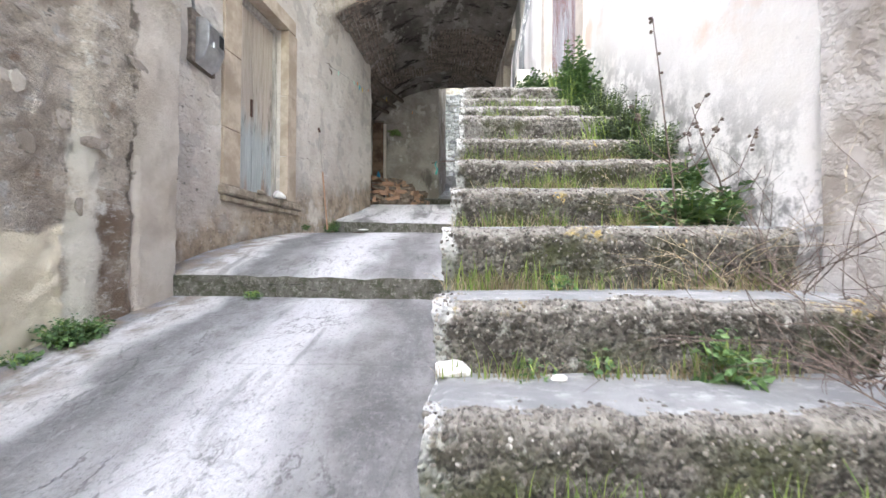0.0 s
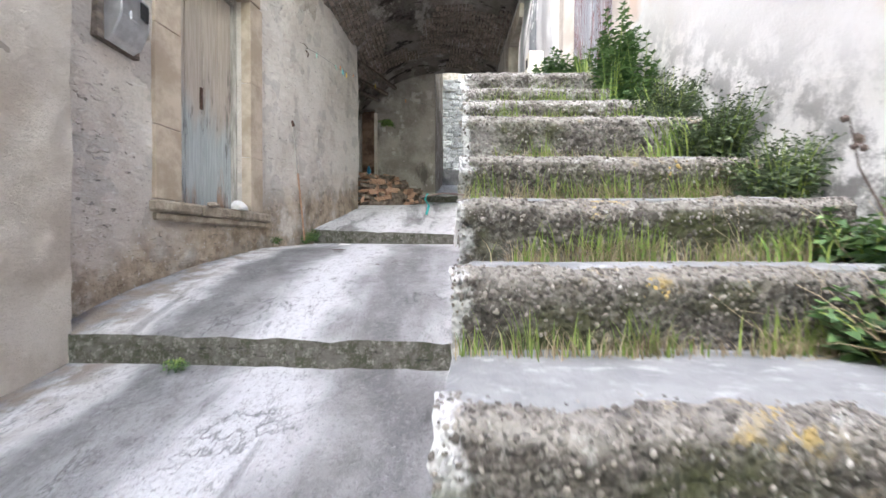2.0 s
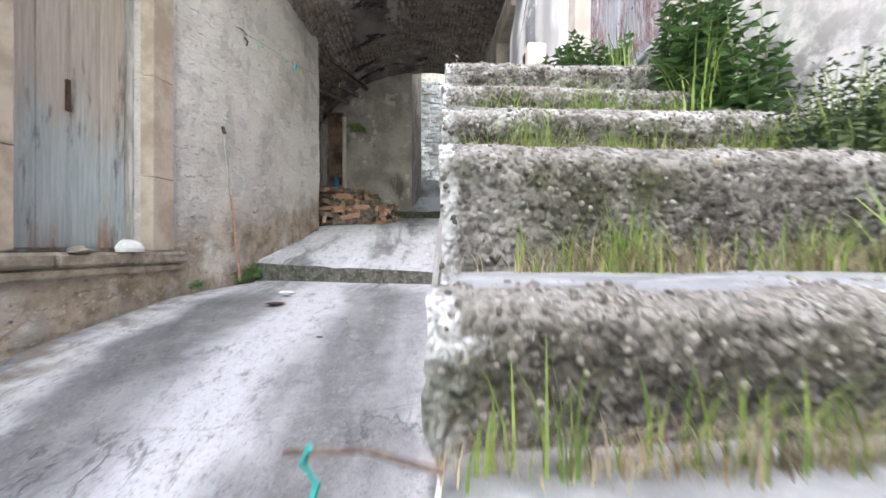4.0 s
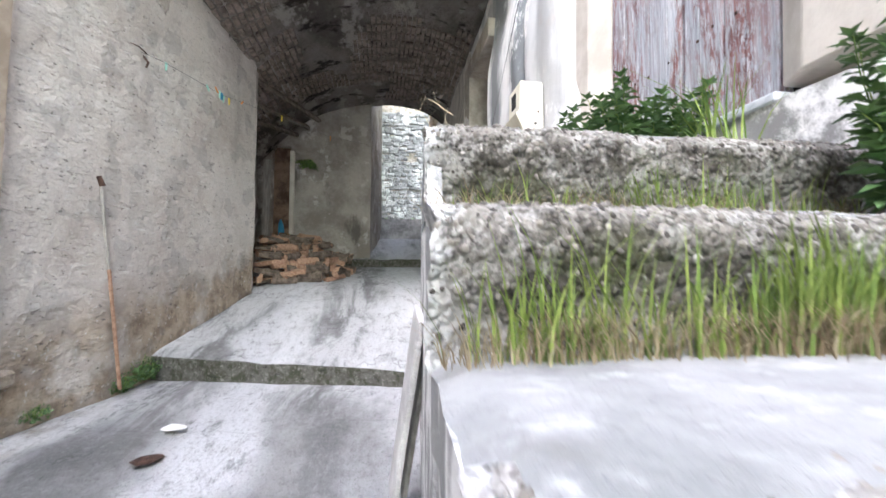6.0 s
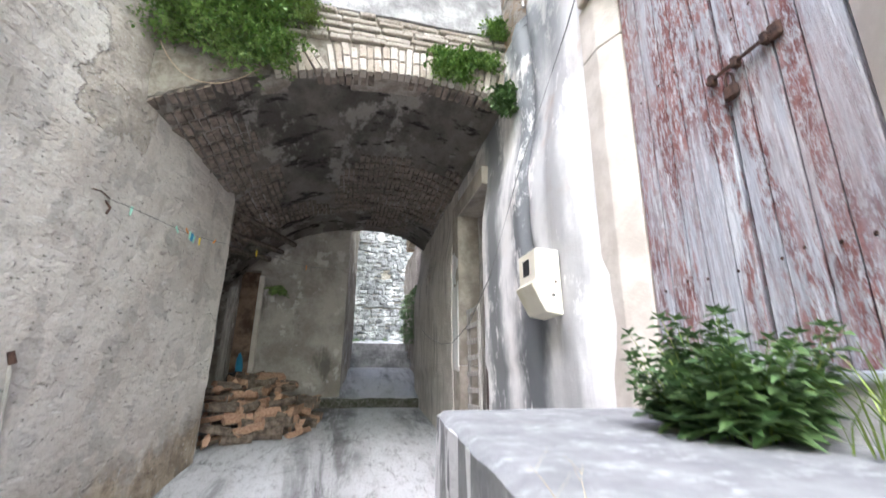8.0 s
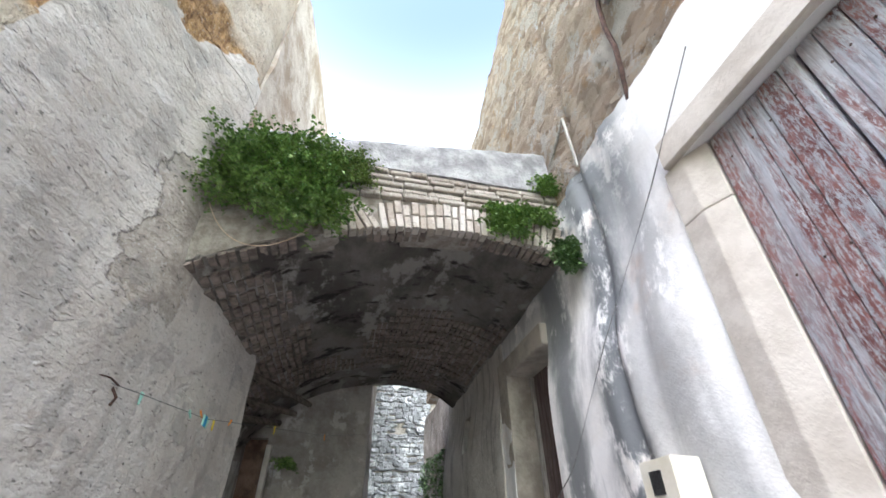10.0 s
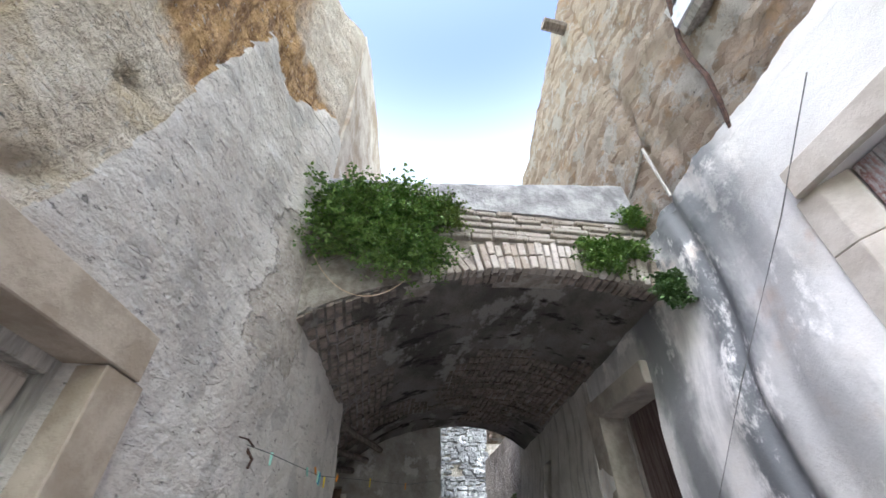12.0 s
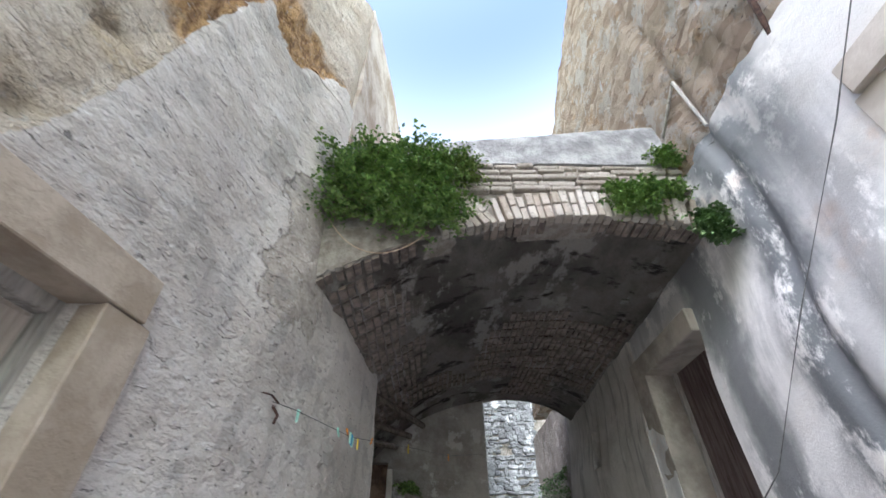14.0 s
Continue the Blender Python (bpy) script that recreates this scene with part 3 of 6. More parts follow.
M_PEACH = mat_simple("pale_peach_render", (0.34, 0.265, 0.20), (0.60, 0.545, 0.485), 2.2, 0.92, 0, 0.02)
M_NEARW = mat_simple("patched_beige_plaster", (0.36, 0.32, 0.275), (0.66, 0.635, 0.61), 2.2, 0.92, 0, 0.012)
M_SCREE = mat_simple("grey_stucco", (0.50, 0.49, 0.48), (0.68, 0.67, 0.65), 4, 0.92, 0, 0.02)
M_RUBSTONE = mat_brick("rubble_stone", (0.24, 0.20, 0.165), (0.56, 0.51, 0.45), 0.8)
M_RUST = mat_simple("rusty_iron", (0.05, 0.03, 0.024), (0.125, 0.07, 0.05), 30, 0.8, 0.4, 0.004)
M_STEEL = mat_simple("dull_steel_box", (0.46, 0.47, 0.50), (0.62, 0.63, 0.66), 9, 0.28, 0.85, 0.002)
M_CREAM = mat_simple("cream_plastic", (0.74, 0.69, 0.54), (0.84, 0.80, 0.68), 4, 0.45, 0, 0.001)
M_DARK = mat_simple("black_void", (0.012, 0.012, 0.012), (0.03, 0.028, 0.026), 9)
M_CABLE = mat_simple("grey_cable", (0.12, 0.12, 0.12), (0.22, 0.22, 0.21), 20, 0.6)
M_TIN = mat_simple("painted_tin_strip", (0.55, 0.58, 0.62), (0.72, 0.74, 0.76), 12, 0.5, 0.2)
M_WHITE = mat_simple("white_scrap", (0.72, 0.70, 0.66), (0.82, 0.81, 0.78), 15)
M_BLUE = mat_simple("blue_plastic", (0.03, 0.22, 0.42), (0.05, 0.32, 0.55), 10, 0.4)
M_ORANGE = mat_simple("orange_plastic", (0.75, 0.27, 0.03), (0.85, 0.36, 0.05), 10, 0.4)
M_TEAL = mat_simple("teal_cloth", (0.04, 0.26, 0.24), (0.07, 0.36, 0.33), 10, 0.8)
M_MINT = mat_simple("mint_plastic", (0.36, 0.68, 0.56), (0.45, 0.76, 0.64), 10, 0.4)
M_YELLOW = mat_simple("yellow_plastic", (0.75, 0.55, 0.04), (0.82, 0.62, 0.06), 10, 0.4)
M_BAG = mat_simple("black_plastic_bag", (0.012, 0.012, 0.013), (0.035, 0.035, 0.04), 12, 0.35, 0, 0.02)
M_LEAF = mat_leaf("fern_leaf", (0.075, 0.16, 0.03), (0.27, 0.40, 0.10))
M_NETTLE = mat_leaf("nettle_leaf", (0.055, 0.115, 0.035), (0.18, 0.28, 0.10))
M_MUG = mat_leaf("grey_green_leaf", (0.035, 0.06, 0.024), (0.12, 0.155, 0.065), 0.7)
M_GRASS = mat_leaf("grass_blade", (0.12, 0.20, 0.035), (0.34, 0.42, 0.10), 0.6)
M_STRAW = mat_leaf("dry_straw", (0.27, 0.195, 0.115), (0.62, 0.54, 0.36), 0.8)
M_TWIG = mat_simple("dry_twig", (0.085, 0.06, 0.05), (0.19, 0.15, 0.125), 20, 0.9)


# ---- builders ----
def lerp(x, table):
    """Piecewise linear."""
    if x <= table[0][0]:
        return table[0][1]
    for (a, va), (b, vb) in zip(table, table[1:]):
        if x <= b:
            return va + (vb - va) * (x - a) / (b - a)
    return table[-1][1]


def rough(p, amp, scale):
    """Uneven relief at two scales."""
    q = Vector(p)
    return amp * (noise.noise(q * scale) + 0.5 * noise.noise(q * scale * 2.7 + Vector((7, 3, 1))) + 0.25 * noise.noise(q * scale * 7.0))


def mesh_of(name, bm, material):
    me = bpy.data.meshes.new(name)
    bm.normal_update()
    for e in bm.edges:
        if len(e.link_faces) == 2 and e.calc_face_angle(0.0) > 0.9:
            e.smooth = False
    bm.to_mesh(me)
    bm.free()
    for m in (material if isinstance(material, (list, tuple)) else [material]):
        me.materials.append(m)
    return me


def part(name, bm, material, parent=None, label="", smooth=False):
    ob = new(name, mesh_of(name, bm, material))
    if smooth:
        ob.data.polygons.foreach_set("use_smooth", [True] * len(ob.data.polygons))
    ob.parent = parent
    if label:
        ob["label"] = label
    return ob


def empty(name, label, category, group="", kind=""):
    return tagged(new(name), label, category, group, kind)


def box(bm, x0, x1, y0, y1, z0, z1, bevel=0.0, m=None):
    made = bmesh.ops.create_cube(bm, size=1.0)["verts"]
    t = Matrix.Translation(((x0 + x1) / 2, (y0 + y1) / 2, (z0 + z1) / 2)) @ Matrix.Diagonal((x1 - x0, y1 - y0, z1 - z0, 1))
    bmesh.ops.transform(bm, matrix=t, verts=made)
    if bevel:
        edges = list({e for v in made for e in v.link_edges})
        made = list({v for f in bmesh.ops.bevel(bm, geom=edges, offset=bevel, segments=1, affect='EDGES')["faces"] for v in f.verts} | {v for v in made if v.is_valid})
    if m is not None:
        bmesh.ops.transform(bm, matrix=m, verts=made)
    return made


def box_bm(*a, **k):
    bm = bmesh.new()
    box(bm, *a, **k)
    return bm


def tube(bm, pts, radius, sides=6, taper=None):
    """A round rod through points."""
    rings = []
    pts = [Vector(p) for p in pts]
    for i, p in enumerate(pts):
        d = (pts[min(i + 1, len(pts) - 1)] - pts[max(i - 1, 0)]).normalized()
        a = d.orthogonal().normalized()
        b = d.cross(a)
        r = radius if taper is None else radius + (taper - radius) * i / (len(pts) - 1)
        rings.append([bm.verts.new(p + (a * math.cos(q) + b * math.sin(q)) * r) for q in (2 * math.pi * j / sides for j in range(sides))])
    for r0, r1 in zip(rings, rings[1:]):
        # match the ring starts, as the frame may flip between points
        k = min(range(sides), key=lambda j: (r1[j].co - r0[0].co).length)
        r1[:] = r1[k:] + r1[:k]
        if (r1[1].co - r0[1].co).length > (r1[-1].co - r0[1].co).length:
            r1[:] = [r1[0]] + r1[:0:-1]
        for j in range(sides):
            bm.faces.new((r0[j], r0[(j + 1) % sides], r1[(j + 1) % sides], r1[j]))
    bm.faces.new(rings[0][::-1])
    bm.faces.new(rings[-1])
    return bm


def spread(a, b, step, extra=()):
    """Even breaks from a to b that include the extra ones."""
    n = max(1, round((b - a) / step))
    vals = {round(a + (b - a) * i / n, 4) for i in range(n + 1)}
    ex = {round(e, 4) for e in extra if a <= e <= b}
    vals = {v for v in vals if v in (round(a, 4), round(b, 4)) or all(abs(v - e) > step * 0.45 for e in ex)}
    return sorted(vals | ex)


def shell(us, vs, front, back, keep=None):
    """A thick sheet over a grid: front and back faces and the edges round it and round its holes."""
    nu, nv = len(us), len(vs)
    f = [[None] * nv for _ in us]
    b = [[None] * nv for _ in us]
    bm = bmesh.new()
    cell = lambda i, j: 0 <= i < nu - 1 and 0 <= j < nv - 1 and (keep is None or keep((us[i] + us[i + 1]) / 2, (vs[j] + vs[j + 1]) / 2))

    def vert(store, fn, i, j):
        if store[i][j] is None:
            store[i][j] = bm.verts.new(fn(us[i], vs[j]))
        return store[i][j]
    for i in range(nu - 1):
        for j in range(nv - 1):
            if not cell(i, j):
                continue
            c = ((i, j), (i + 1, j), (i + 1, j + 1), (i, j + 1))
            fv = [vert(f, front, *q) for q in c]
            bv = [vert(b, back, *q) for q in c]
            bm.faces.new(fv)
            bm.faces.new(bv[::-1])
            for q, (di, dj) in enumerate(((0, -1), (1, 0), (0, 1), (-1, 0))):
                if not cell(i + di, j + dj):
                    bm.faces.new((fv[(q + 1) % 4], fv[q], bv[q], bv[(q + 1) % 4]))
    bmesh.ops.recalc_face_normals(bm, faces=bm.faces)
    return bm


# ---- plan ----
LEFT = [(-9, -2.75), (2.0, -2.46), (2.68, -2.44), (2.74, -2.34), (3.5, -2.27), (3.58, -2.40), (4.3, -2.37), (5.9, -2.13), (6.5, -1.99), (7.2, -1.88), (8.0, -1.70), (8.7, -1.53)]
STAIR = [(0.0, -0.10), (1.0, -0.05), (1.65, 0.0), (2.1, 0.05), (2.8, 0.11), (3.9, 0.18), (5.5, 0.32)]
RIGHT = 1.36
XL = lambda y: lerp(y, LEFT)
XS = lambda y: lerp(y, STAIR)
LEDGE1 = lambda x: 3.42 - 0.04 * (x + 1)
LEDGE2 = lambda x: 6.66 - 0.22 * x
LANE = {
    "a": [(-9, -2.1), (0, 0.05), (2.72, 0.735), (3.5, 0.905)],
    "b": [(3.3, 1.035), (3.44, 1.08), (4.15, 1.285), (4.86, 1.435), (5.89, 1.59), (7.2, 1.665)],
    "c": [(6.4, 1.74), (7.1, 1.88), (8.95, 2.40), (11.2, 2.70)],
    "d": [(11.0, 2.82), (13.2, 3.42), (17.5, 4.6)],
}
VAULT = lambda x, y=6.8: 5.94 - 0.126 * (x - 0.35) ** 2 - 0.07 * max(0.0, x - 0.5) ** 2 * (y - 6.8) - 0.11 * max(0.0, -x - 0.6) ** 2 * min(1.7, max(0.0, y - 6.8))


def wall_door(y, z):
    return 4.62 < y < 5.65 and 2.0 < z < 4.40


# the lane, in four pours with a step between them
def lane_slab(name, key, y0, y1, x0, x1):
    table = LANE[key]

    def top(u, v):
        y = y0(v) + (y1(v) - y0(v)) * u
        x = x0(y) + (x1(y) - x0(y)) * v
        y = y0(x) + (y1(x) - y0(x)) * u
        p = Vector((x, y, lerp(y, table)))
        p.z += rough(p, 0.008, 1.6)
        if u == 0:
            p.z -= 0.012
            p.y += rough(p, 0.02, 4) + rough(p, 0.012, 17)
            p.z -= max(0.0, rough(p, 0.03, 6))
        return p
    length = y1(0) - y0(0)
    bm = shell(spread(0, 1, 0.11 / length), spread(0, 1, 0.04), top, lambda u, v: top(u, v) - Vector((0, 0, 0.35)))
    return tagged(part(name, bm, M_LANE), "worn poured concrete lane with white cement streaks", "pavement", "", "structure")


lane_slab("pavement_lower", "a", lambda x: -9.0, lambda x: LEDGE1(x) + 0.12, lambda y: XL(y) - 0.25, lambda y: XS(y) + 0.1)
lane_slab("pavement_foot", "a", lambda x: -9.0, lambda x: 0.36, lambda y: XS(y) + 0.1005, lambda y: 1.6)
lane_slab("pavement_middle", "b", LEDGE1, lambda x: LEDGE2(x) + 0.12, lambda y: XL(y) - 0.25, lambda y: XS(min(y, 5.5)) + 0.1 + (1.2 if y > 5.5 else 0))
lane_slab("pavement_upper", "c", LEDGE2, lambda x: 11.25, lambda y: -2.3 if y > 8.6 else XL(y) - 0.25, lambda y: 1.5)
lane_slab("pavement_far", "d", lambda x: 11.15, lambda x: 17.5, lambda y: -0.6, lambda y: 1.9)

# ground under and behind everything
gb = shell(spread(-60, 60, 6), spread(-60, 60, 6), lambda u, v: Vector((u, v, -2.6 + 0.01 * rough((u, v, 0), 1, 0.1))), lambda u, v: Vector((u, v, -3.0)))
tagged(part("ground", gb, M_LANE), "bare ground beneath the lane and houses", "ground", "", "structure")


def ease(x, a, b):
    f = min(1.0, max(0.0, (x - a) / (b - a)))
    return f * f * (3 - 2 * f)


def gouge(y, z, y0, z0, y1, z1, wide):
    """1 on the line between two points of a wall, falling to 0 beside it."""
    f = max(0.0, min(1.0, ((y - y0) * (y1 - y0) + (z - z0) * (z1 - z0)) / ((y1 - y0) ** 2 + (z1 - z0) ** 2)))
    d = math.hypot(y - y0 - f * (y1 - y0), z - z0 - f * (z1 - z0))
    return math.exp(-(d / wide) ** 2)


# left house wall up to the eaves of its lower storey
def left_front(y, z):
    p = Vector((XL(y), y, z))
    near = y < 3.57
    p.x += ease(y, 6.3, 6.75) * (0.045 + 0.075 * ease(z, 4.5, 5.3)) * (1 - ease(y, 7.3, 8.6))
    p.x += rough(p, 0.028, 1.6) if near else rough(p, 0.022, 1.3)
    if not near and z > 4.4:
        bare = z - 4.62 - 0.7 * ease(y, 5.03, 5.4) - 1.7 * ease(y, 5.15, 5.6) - 0.6 * ease(y, 6.0, 6.6) + 0.12 * noise.noise(p * 2.6)
        if bare > 0:
            p.x -= 0.025
            p.x += 0.012 * noise.noise(p * 7)
            p.x -= 0.06 * gouge(y, z, 4.82, 4.66, 5.07, 4.76, 0.04) + 0.09 * gouge(y, z, 4.98, 4.58, 5.0, 4.59, 0.03) + 0.07 * gouge(y, z, 5.04, 5.36, 5.12, 5.4, 0.025)
            ragged = ease(z + 0.3 * noise.noise(p * 1.5), 5.5, 5.8) * (1 - ease(y, 5.6, 6.3) * ease(z, 7.5, 7.9))
            p.x += ragged * (0.06 * noise.noise(Vector((y * 5, z * 2.2, 3))) + 0.035 * noise.noise(Vector((y * 12, z * 5, 8))) - 0.02)
    if near and y > 3.06 and z < 3.5:
        p.x += rough(p, 0.006, 9.0) + 0.012 - 0.05 * gouge(y, z, 3.07, 0.4, 3.07, 2.0, 0.02)
    elif near:
        p.x += rough(p, 0.014, 11.0) - max(0.0, noise.noise(p * 5.3) - 0.38) * 0.09 - max(0.0, noise.noise(p * 9.3) - 0.36) * 0.05
    return p


ys = spread(3.56, 7.0, 0.045, (4.62, 5.65)) + spread(7.06, 8.7, 0.08)
zs = spread(0.2, 4.4, 0.09, (2.0,)) + spread(4.435, 7.3, 0.04)
wl = shell(ys, zs, left_front, lambda y, z: Vector((XL(y) - 0.45, y, z)), lambda y, z: not wall_door(y, z))
tagged(part("wall_left", wl, M_LEFT, smooth=True), "grey rough-rendered house wall with flaking plaster", "wall", "", "structure")
wl = shell(spread(1.3, 3.56, 0.032), spread(0.2, 4.3, 0.034), left_front, lambda y, z: Vector((XL(y) - 0.5, y, z)))
tagged(part("wall_left_near", wl, M_RUBBLE, smooth=True), "old rubble wall with patchy mortar and cream dado", "wall", "", "structure")
wl = shell(spread(1.3, 3.56, 0.15), spread(4.3, 7.3, 0.15), left_front, lambda y, z: Vector((XL(y) - 0.5, y, z)))
tagged(part("wall_left_over", wl, M_RUBBLE, smooth=True), "old rubble wall with patchy mortar", "wall", "", "structure")
wl = shell(spread(-9, 1.3, 0.2), spread(-2.6, 7.3, 0.2), left_front, lambda y, z: Vector((XL(y) - 0.6, y, z)))
tagged(part("wall_left_lower", wl, M_RUBBLE, smooth=True), "old rubble wall with patchy mortar and cream dado", "wall", "", "structure")

# the unseen stretch before y 2.3 is kept low to let in more sky light
LTOP = lambda y: lerp(y, [(-9, 7.7), (2.3, 7.7), (3.1, 9.5), (6.0, 9.42), (6.45, 9.75), (6.9, 10.25)])
wl = shell(spread(-9, 3.6, 0.25) + spread(3.65, 6.9, 0.05), spread(0, 1, 0.03), lambda y, v: left_front(y, 7.31 + (LTOP(y) - 7.31) * v), lambda y, v: Vector((XL(y) - 0.5, y, 7.31 + (LTOP(y) - 7.31) * v)))
tagged(part("wall_left_upper", wl, M_LEFT, smooth=True), "upper house wall losing its grey render", "wall", "", "structure")

HTOP = lambda y: 10.32 + 0.05 * noise.noise(Vector((y * 2, 4, 1)))
wl = shell(spread(6.905, 10.6, 0.12), spread(0, 1, 0.04), lambda y, v: Vector((-1.80 + 0.105 * (y - 6.95) + rough((0, y, v * 5), 0.03, 1.5), y, 6.6 + (HTOP(y) - 6.6) * v)), lambda y, v: Vector((-2.2, y, 6.6 + (HTOP(y) - 6.6) * v)))
tagged(part("wall_far_house", wl, M_PEACH, smooth=True), "pale peach rendered wall of the house above the vault", "wall", "", "structure")

# right house wall: stairs side, red door, run-off stained end, lower door under the vault
RED = (4.22, 5.255, 3.12, 5.58)
LOW = (7.42, 8.42, 2.2, 5.22)


def right_front(y, z):
    p = Vector((RIGHT, y, z))
    p.x += rough(p, 0.016, 1.5)
    p.x -= 0.10 * ease(y, 5.5, 5.9) * (1 - ease(z, 4.6, 5.4))
    if z > 3.2:
        bend = 6.36 + 0.03 * math.sin(z * 3)
        p.x += 0.045 * math.exp(-((y - bend) / 0.05) ** 2) - 0.025 * ease(y, bend, bend + 0.12) + 0.02 * math.exp(-((y - bend + 0.3) / 0.12) ** 2)
    return p


def right_keep(y, z):
    return not (RED[0] - 0.28 < y < RED[1] + 0.24 and RED[2] < z < RED[3]) and not (LOW[0] < y < LOW[1] and LOW[2] < z < LOW[3])


ys = spread(1.46, 6.0, 0.1, (RED[0] - 0.28, RED[1] + 0.24)) + spread(6.04, 6.8, 0.035) + spread(6.9, 8.7, 0.1, (LOW[0], LOW[1]))
zs = spread(-0.4, 6.4, 0.1, (RED[2], RED[3], LOW[2], LOW[3]))
wr = shell(ys, zs, right_front, lambda y, z: Vector((RIGHT + 0.45, y, z)), right_keep)
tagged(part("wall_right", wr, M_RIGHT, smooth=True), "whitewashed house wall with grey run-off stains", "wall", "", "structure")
wr = shell(spread(8.702, 11.6, 0.1, (10.15, 10.45)), spread(1.6, 6.2, 0.1, (4.72, 5.2)), lambda y, z: right_front(y, z) - Vector((0.015, 0, 0)), lambda y, z: Vector((RIGHT + 0.45, y, z)), lambda y, z: not (10.15 < y < 10.45 and 4.72 < z < 5.2))
tagged(part("wall_right_inner", wr, M_STREAK, smooth=True), "streaked beige rendered wall under the vault", "wall", "", "structure")
RMID = lambda y: lerp(y, [(-9, 6.9), (4.3, 6.6), (4.7, 6.55), (5.3, 6.53), (5.9, 6.6), (6.25, 6.56), (6.6, 6.43), (14, 6.42)]) + (0.05 * noise.noise(Vector((y * 5, 1, 2))) + 0.03 * noise.noise(Vector((y * 13, 1, 2))) if 4 < y < 6.55 else 0)
RYS = spread(-9, 3.9, 0.2) + spread(3.96, 6.6, 0.06)
wr = shell(RYS, spread(0, 1, 0.05), lambda y, v: right_front(y, 6.401 + (RMID(y) - 6.401) * v), lambda y, v: Vector((RIGHT + 0.45, y, 6.401 + (RMID(y) - 6.401) * v)))
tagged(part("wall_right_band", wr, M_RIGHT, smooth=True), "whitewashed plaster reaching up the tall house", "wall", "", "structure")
# drops to 7.1 out of view so that more sky light reaches the lane
RTOP = lambda y: lerp(y, [(-9, 7.1), (2.3, 7.1), (3.1, 13.0), (6.45, 11.7), (9.35, 10.15), (14, 8.0)])
wr = shell(RYS + spread(6.67, 10, 0.07) + spread(10.1, 14, 0.16), spread(0, 1, 0.0165), lambda y, v: right_front(y, RMID(y) + 0.004 + (RTOP(y) - RMID(y)) * v) + Vector((0.02 + rough((0, y, v * 6), 0.03, 3) + rough((2, y * 1.0, v * 5 + RMID(y)), 0.025, 6), 0, 0)), lambda y, v: Vector((RIGHT + 0.5, y, RMID(y) + 0.004 + (RTOP(y) - RMID(y)) * v)))
tagged(part("wall_right_upper", wr, M_EARTH, smooth=True), "ochre rubble upper wall of the tall house", "wall", "", "structure")


def near_right(y, z):
    p = Vector((RIGHT - 0.015, y, z))
    p.x += rough(p, 0.02, 2)
    return p


wr = shell(spread(-9, 1.46, 0.12), spread(-2.6, 6.4, 0.14), near_right, lambda y, z: Vector((RIGHT + 0.4, y, z)))
tagged(part("wall_right_lower", wr, M_NEARW, smooth=True), "beige and grey patched wall beside the first steps", "wall", "", "structure")

# back wall under the vault, with its arched way out, and what lies beyond
def back_front(x, z):
    p = Vector((x, 11.2, z))
    p.y += rough(p, 0.02, 1.6)
    return p


wb = shell(spread(-2.6, -0.12, 0.1, (-1.95, -1.62)), spread(2.0, 6.2, 0.1, (2.75, 5.0)), back_front, lambda x, z: Vector((x, 11.62, z)), lambda x, z: not (-1.95 < x < -1.62 and 2.75 < z < 5.0))
tagged(part("wall_back", wb, M_BACK, smooth=True), "dim grey cement-rendered wall under the vault", "wall", "", "structure")
tagged(part("wall_niche", box_bm(-2.0, -1.55, 11.34, 11.6, 2.6, 5.1), mat_simple("rust_brown_plaster", (0.13, 0.085, 0.06), (0.36, 0.25, 0.18), 4, 0.95, 0, 0.02)), "rust-brown plastered back of a narrow recess", "wall", "", "structure")
wb = shell(spread(8.7, 11.25, 0.15), spread(1.6, 6.2, 0.15), lambda y, z: Vector((-2.2 + rough((0, y, z), 0.03, 2), y, z)), lambda y, z: Vector((-2.5, y, z)))
tagged(part("wall_recess", wb, M_BACK, smooth=True), "dark side wall of the recess behind the render", "wall", "", "structure")
tagged(part("wall_return", box_bm(-2.5, -1.58, 8.705, 8.9, 1.4, 6.0), M_BACK), "end of the rendered wall under the vault", "wall", "", "structure")
wb = shell(spread(11.62, 16.6, 0.2), spread(2.4, 8.5, 0.2), lambda y, z: Vector((-0.13 + 0.13 * min(1.6, y - 11.62) + rough((0, y, z), 0.03, 1.5), y, z)), lambda y, z: Vector((-0.8, y, z)))
tagged(part("wall_passage_left", wb, M_BACK, smooth=True), "shaded wall of the passage beyond the vault", "wall", "", "structure")
wb = shell(spread(11.6, 14.6, 0.2), spread(2.0, 6.2, 0.2), lambda y, z: Vector((1.42 + rough((0, y, z), 0.04, 1.5), y, z)), lambda y, z: Vector((1.8, y, z)))
tagged(part("wall_passage_right", wb, M_BACK, smooth=True), "mossy wall of the passage beyond the vault", "wall", "", "structure")

# the barrel vault, its crown and the terrace above it
def vault_under(x, y):
    p = Vector((x, y, VAULT(x, y)))
    p.z += rough(p, 0.03, 1.4)
    return p


vb = shell(spread(0, 1, 0.03), spread(6.84, 11.3, 0.12), lambda u, y: vault_under((XL(y) if y < 8.7 else -2.3) - 0.12 + (1.46 - (XL(y) if y < 8.7 else -2.3) + 0.12) * u, y), lambda u, y: Vector((-2.6 + 4.3 * u, y, 6.45)))
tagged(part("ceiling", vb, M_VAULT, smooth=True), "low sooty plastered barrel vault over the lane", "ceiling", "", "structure")


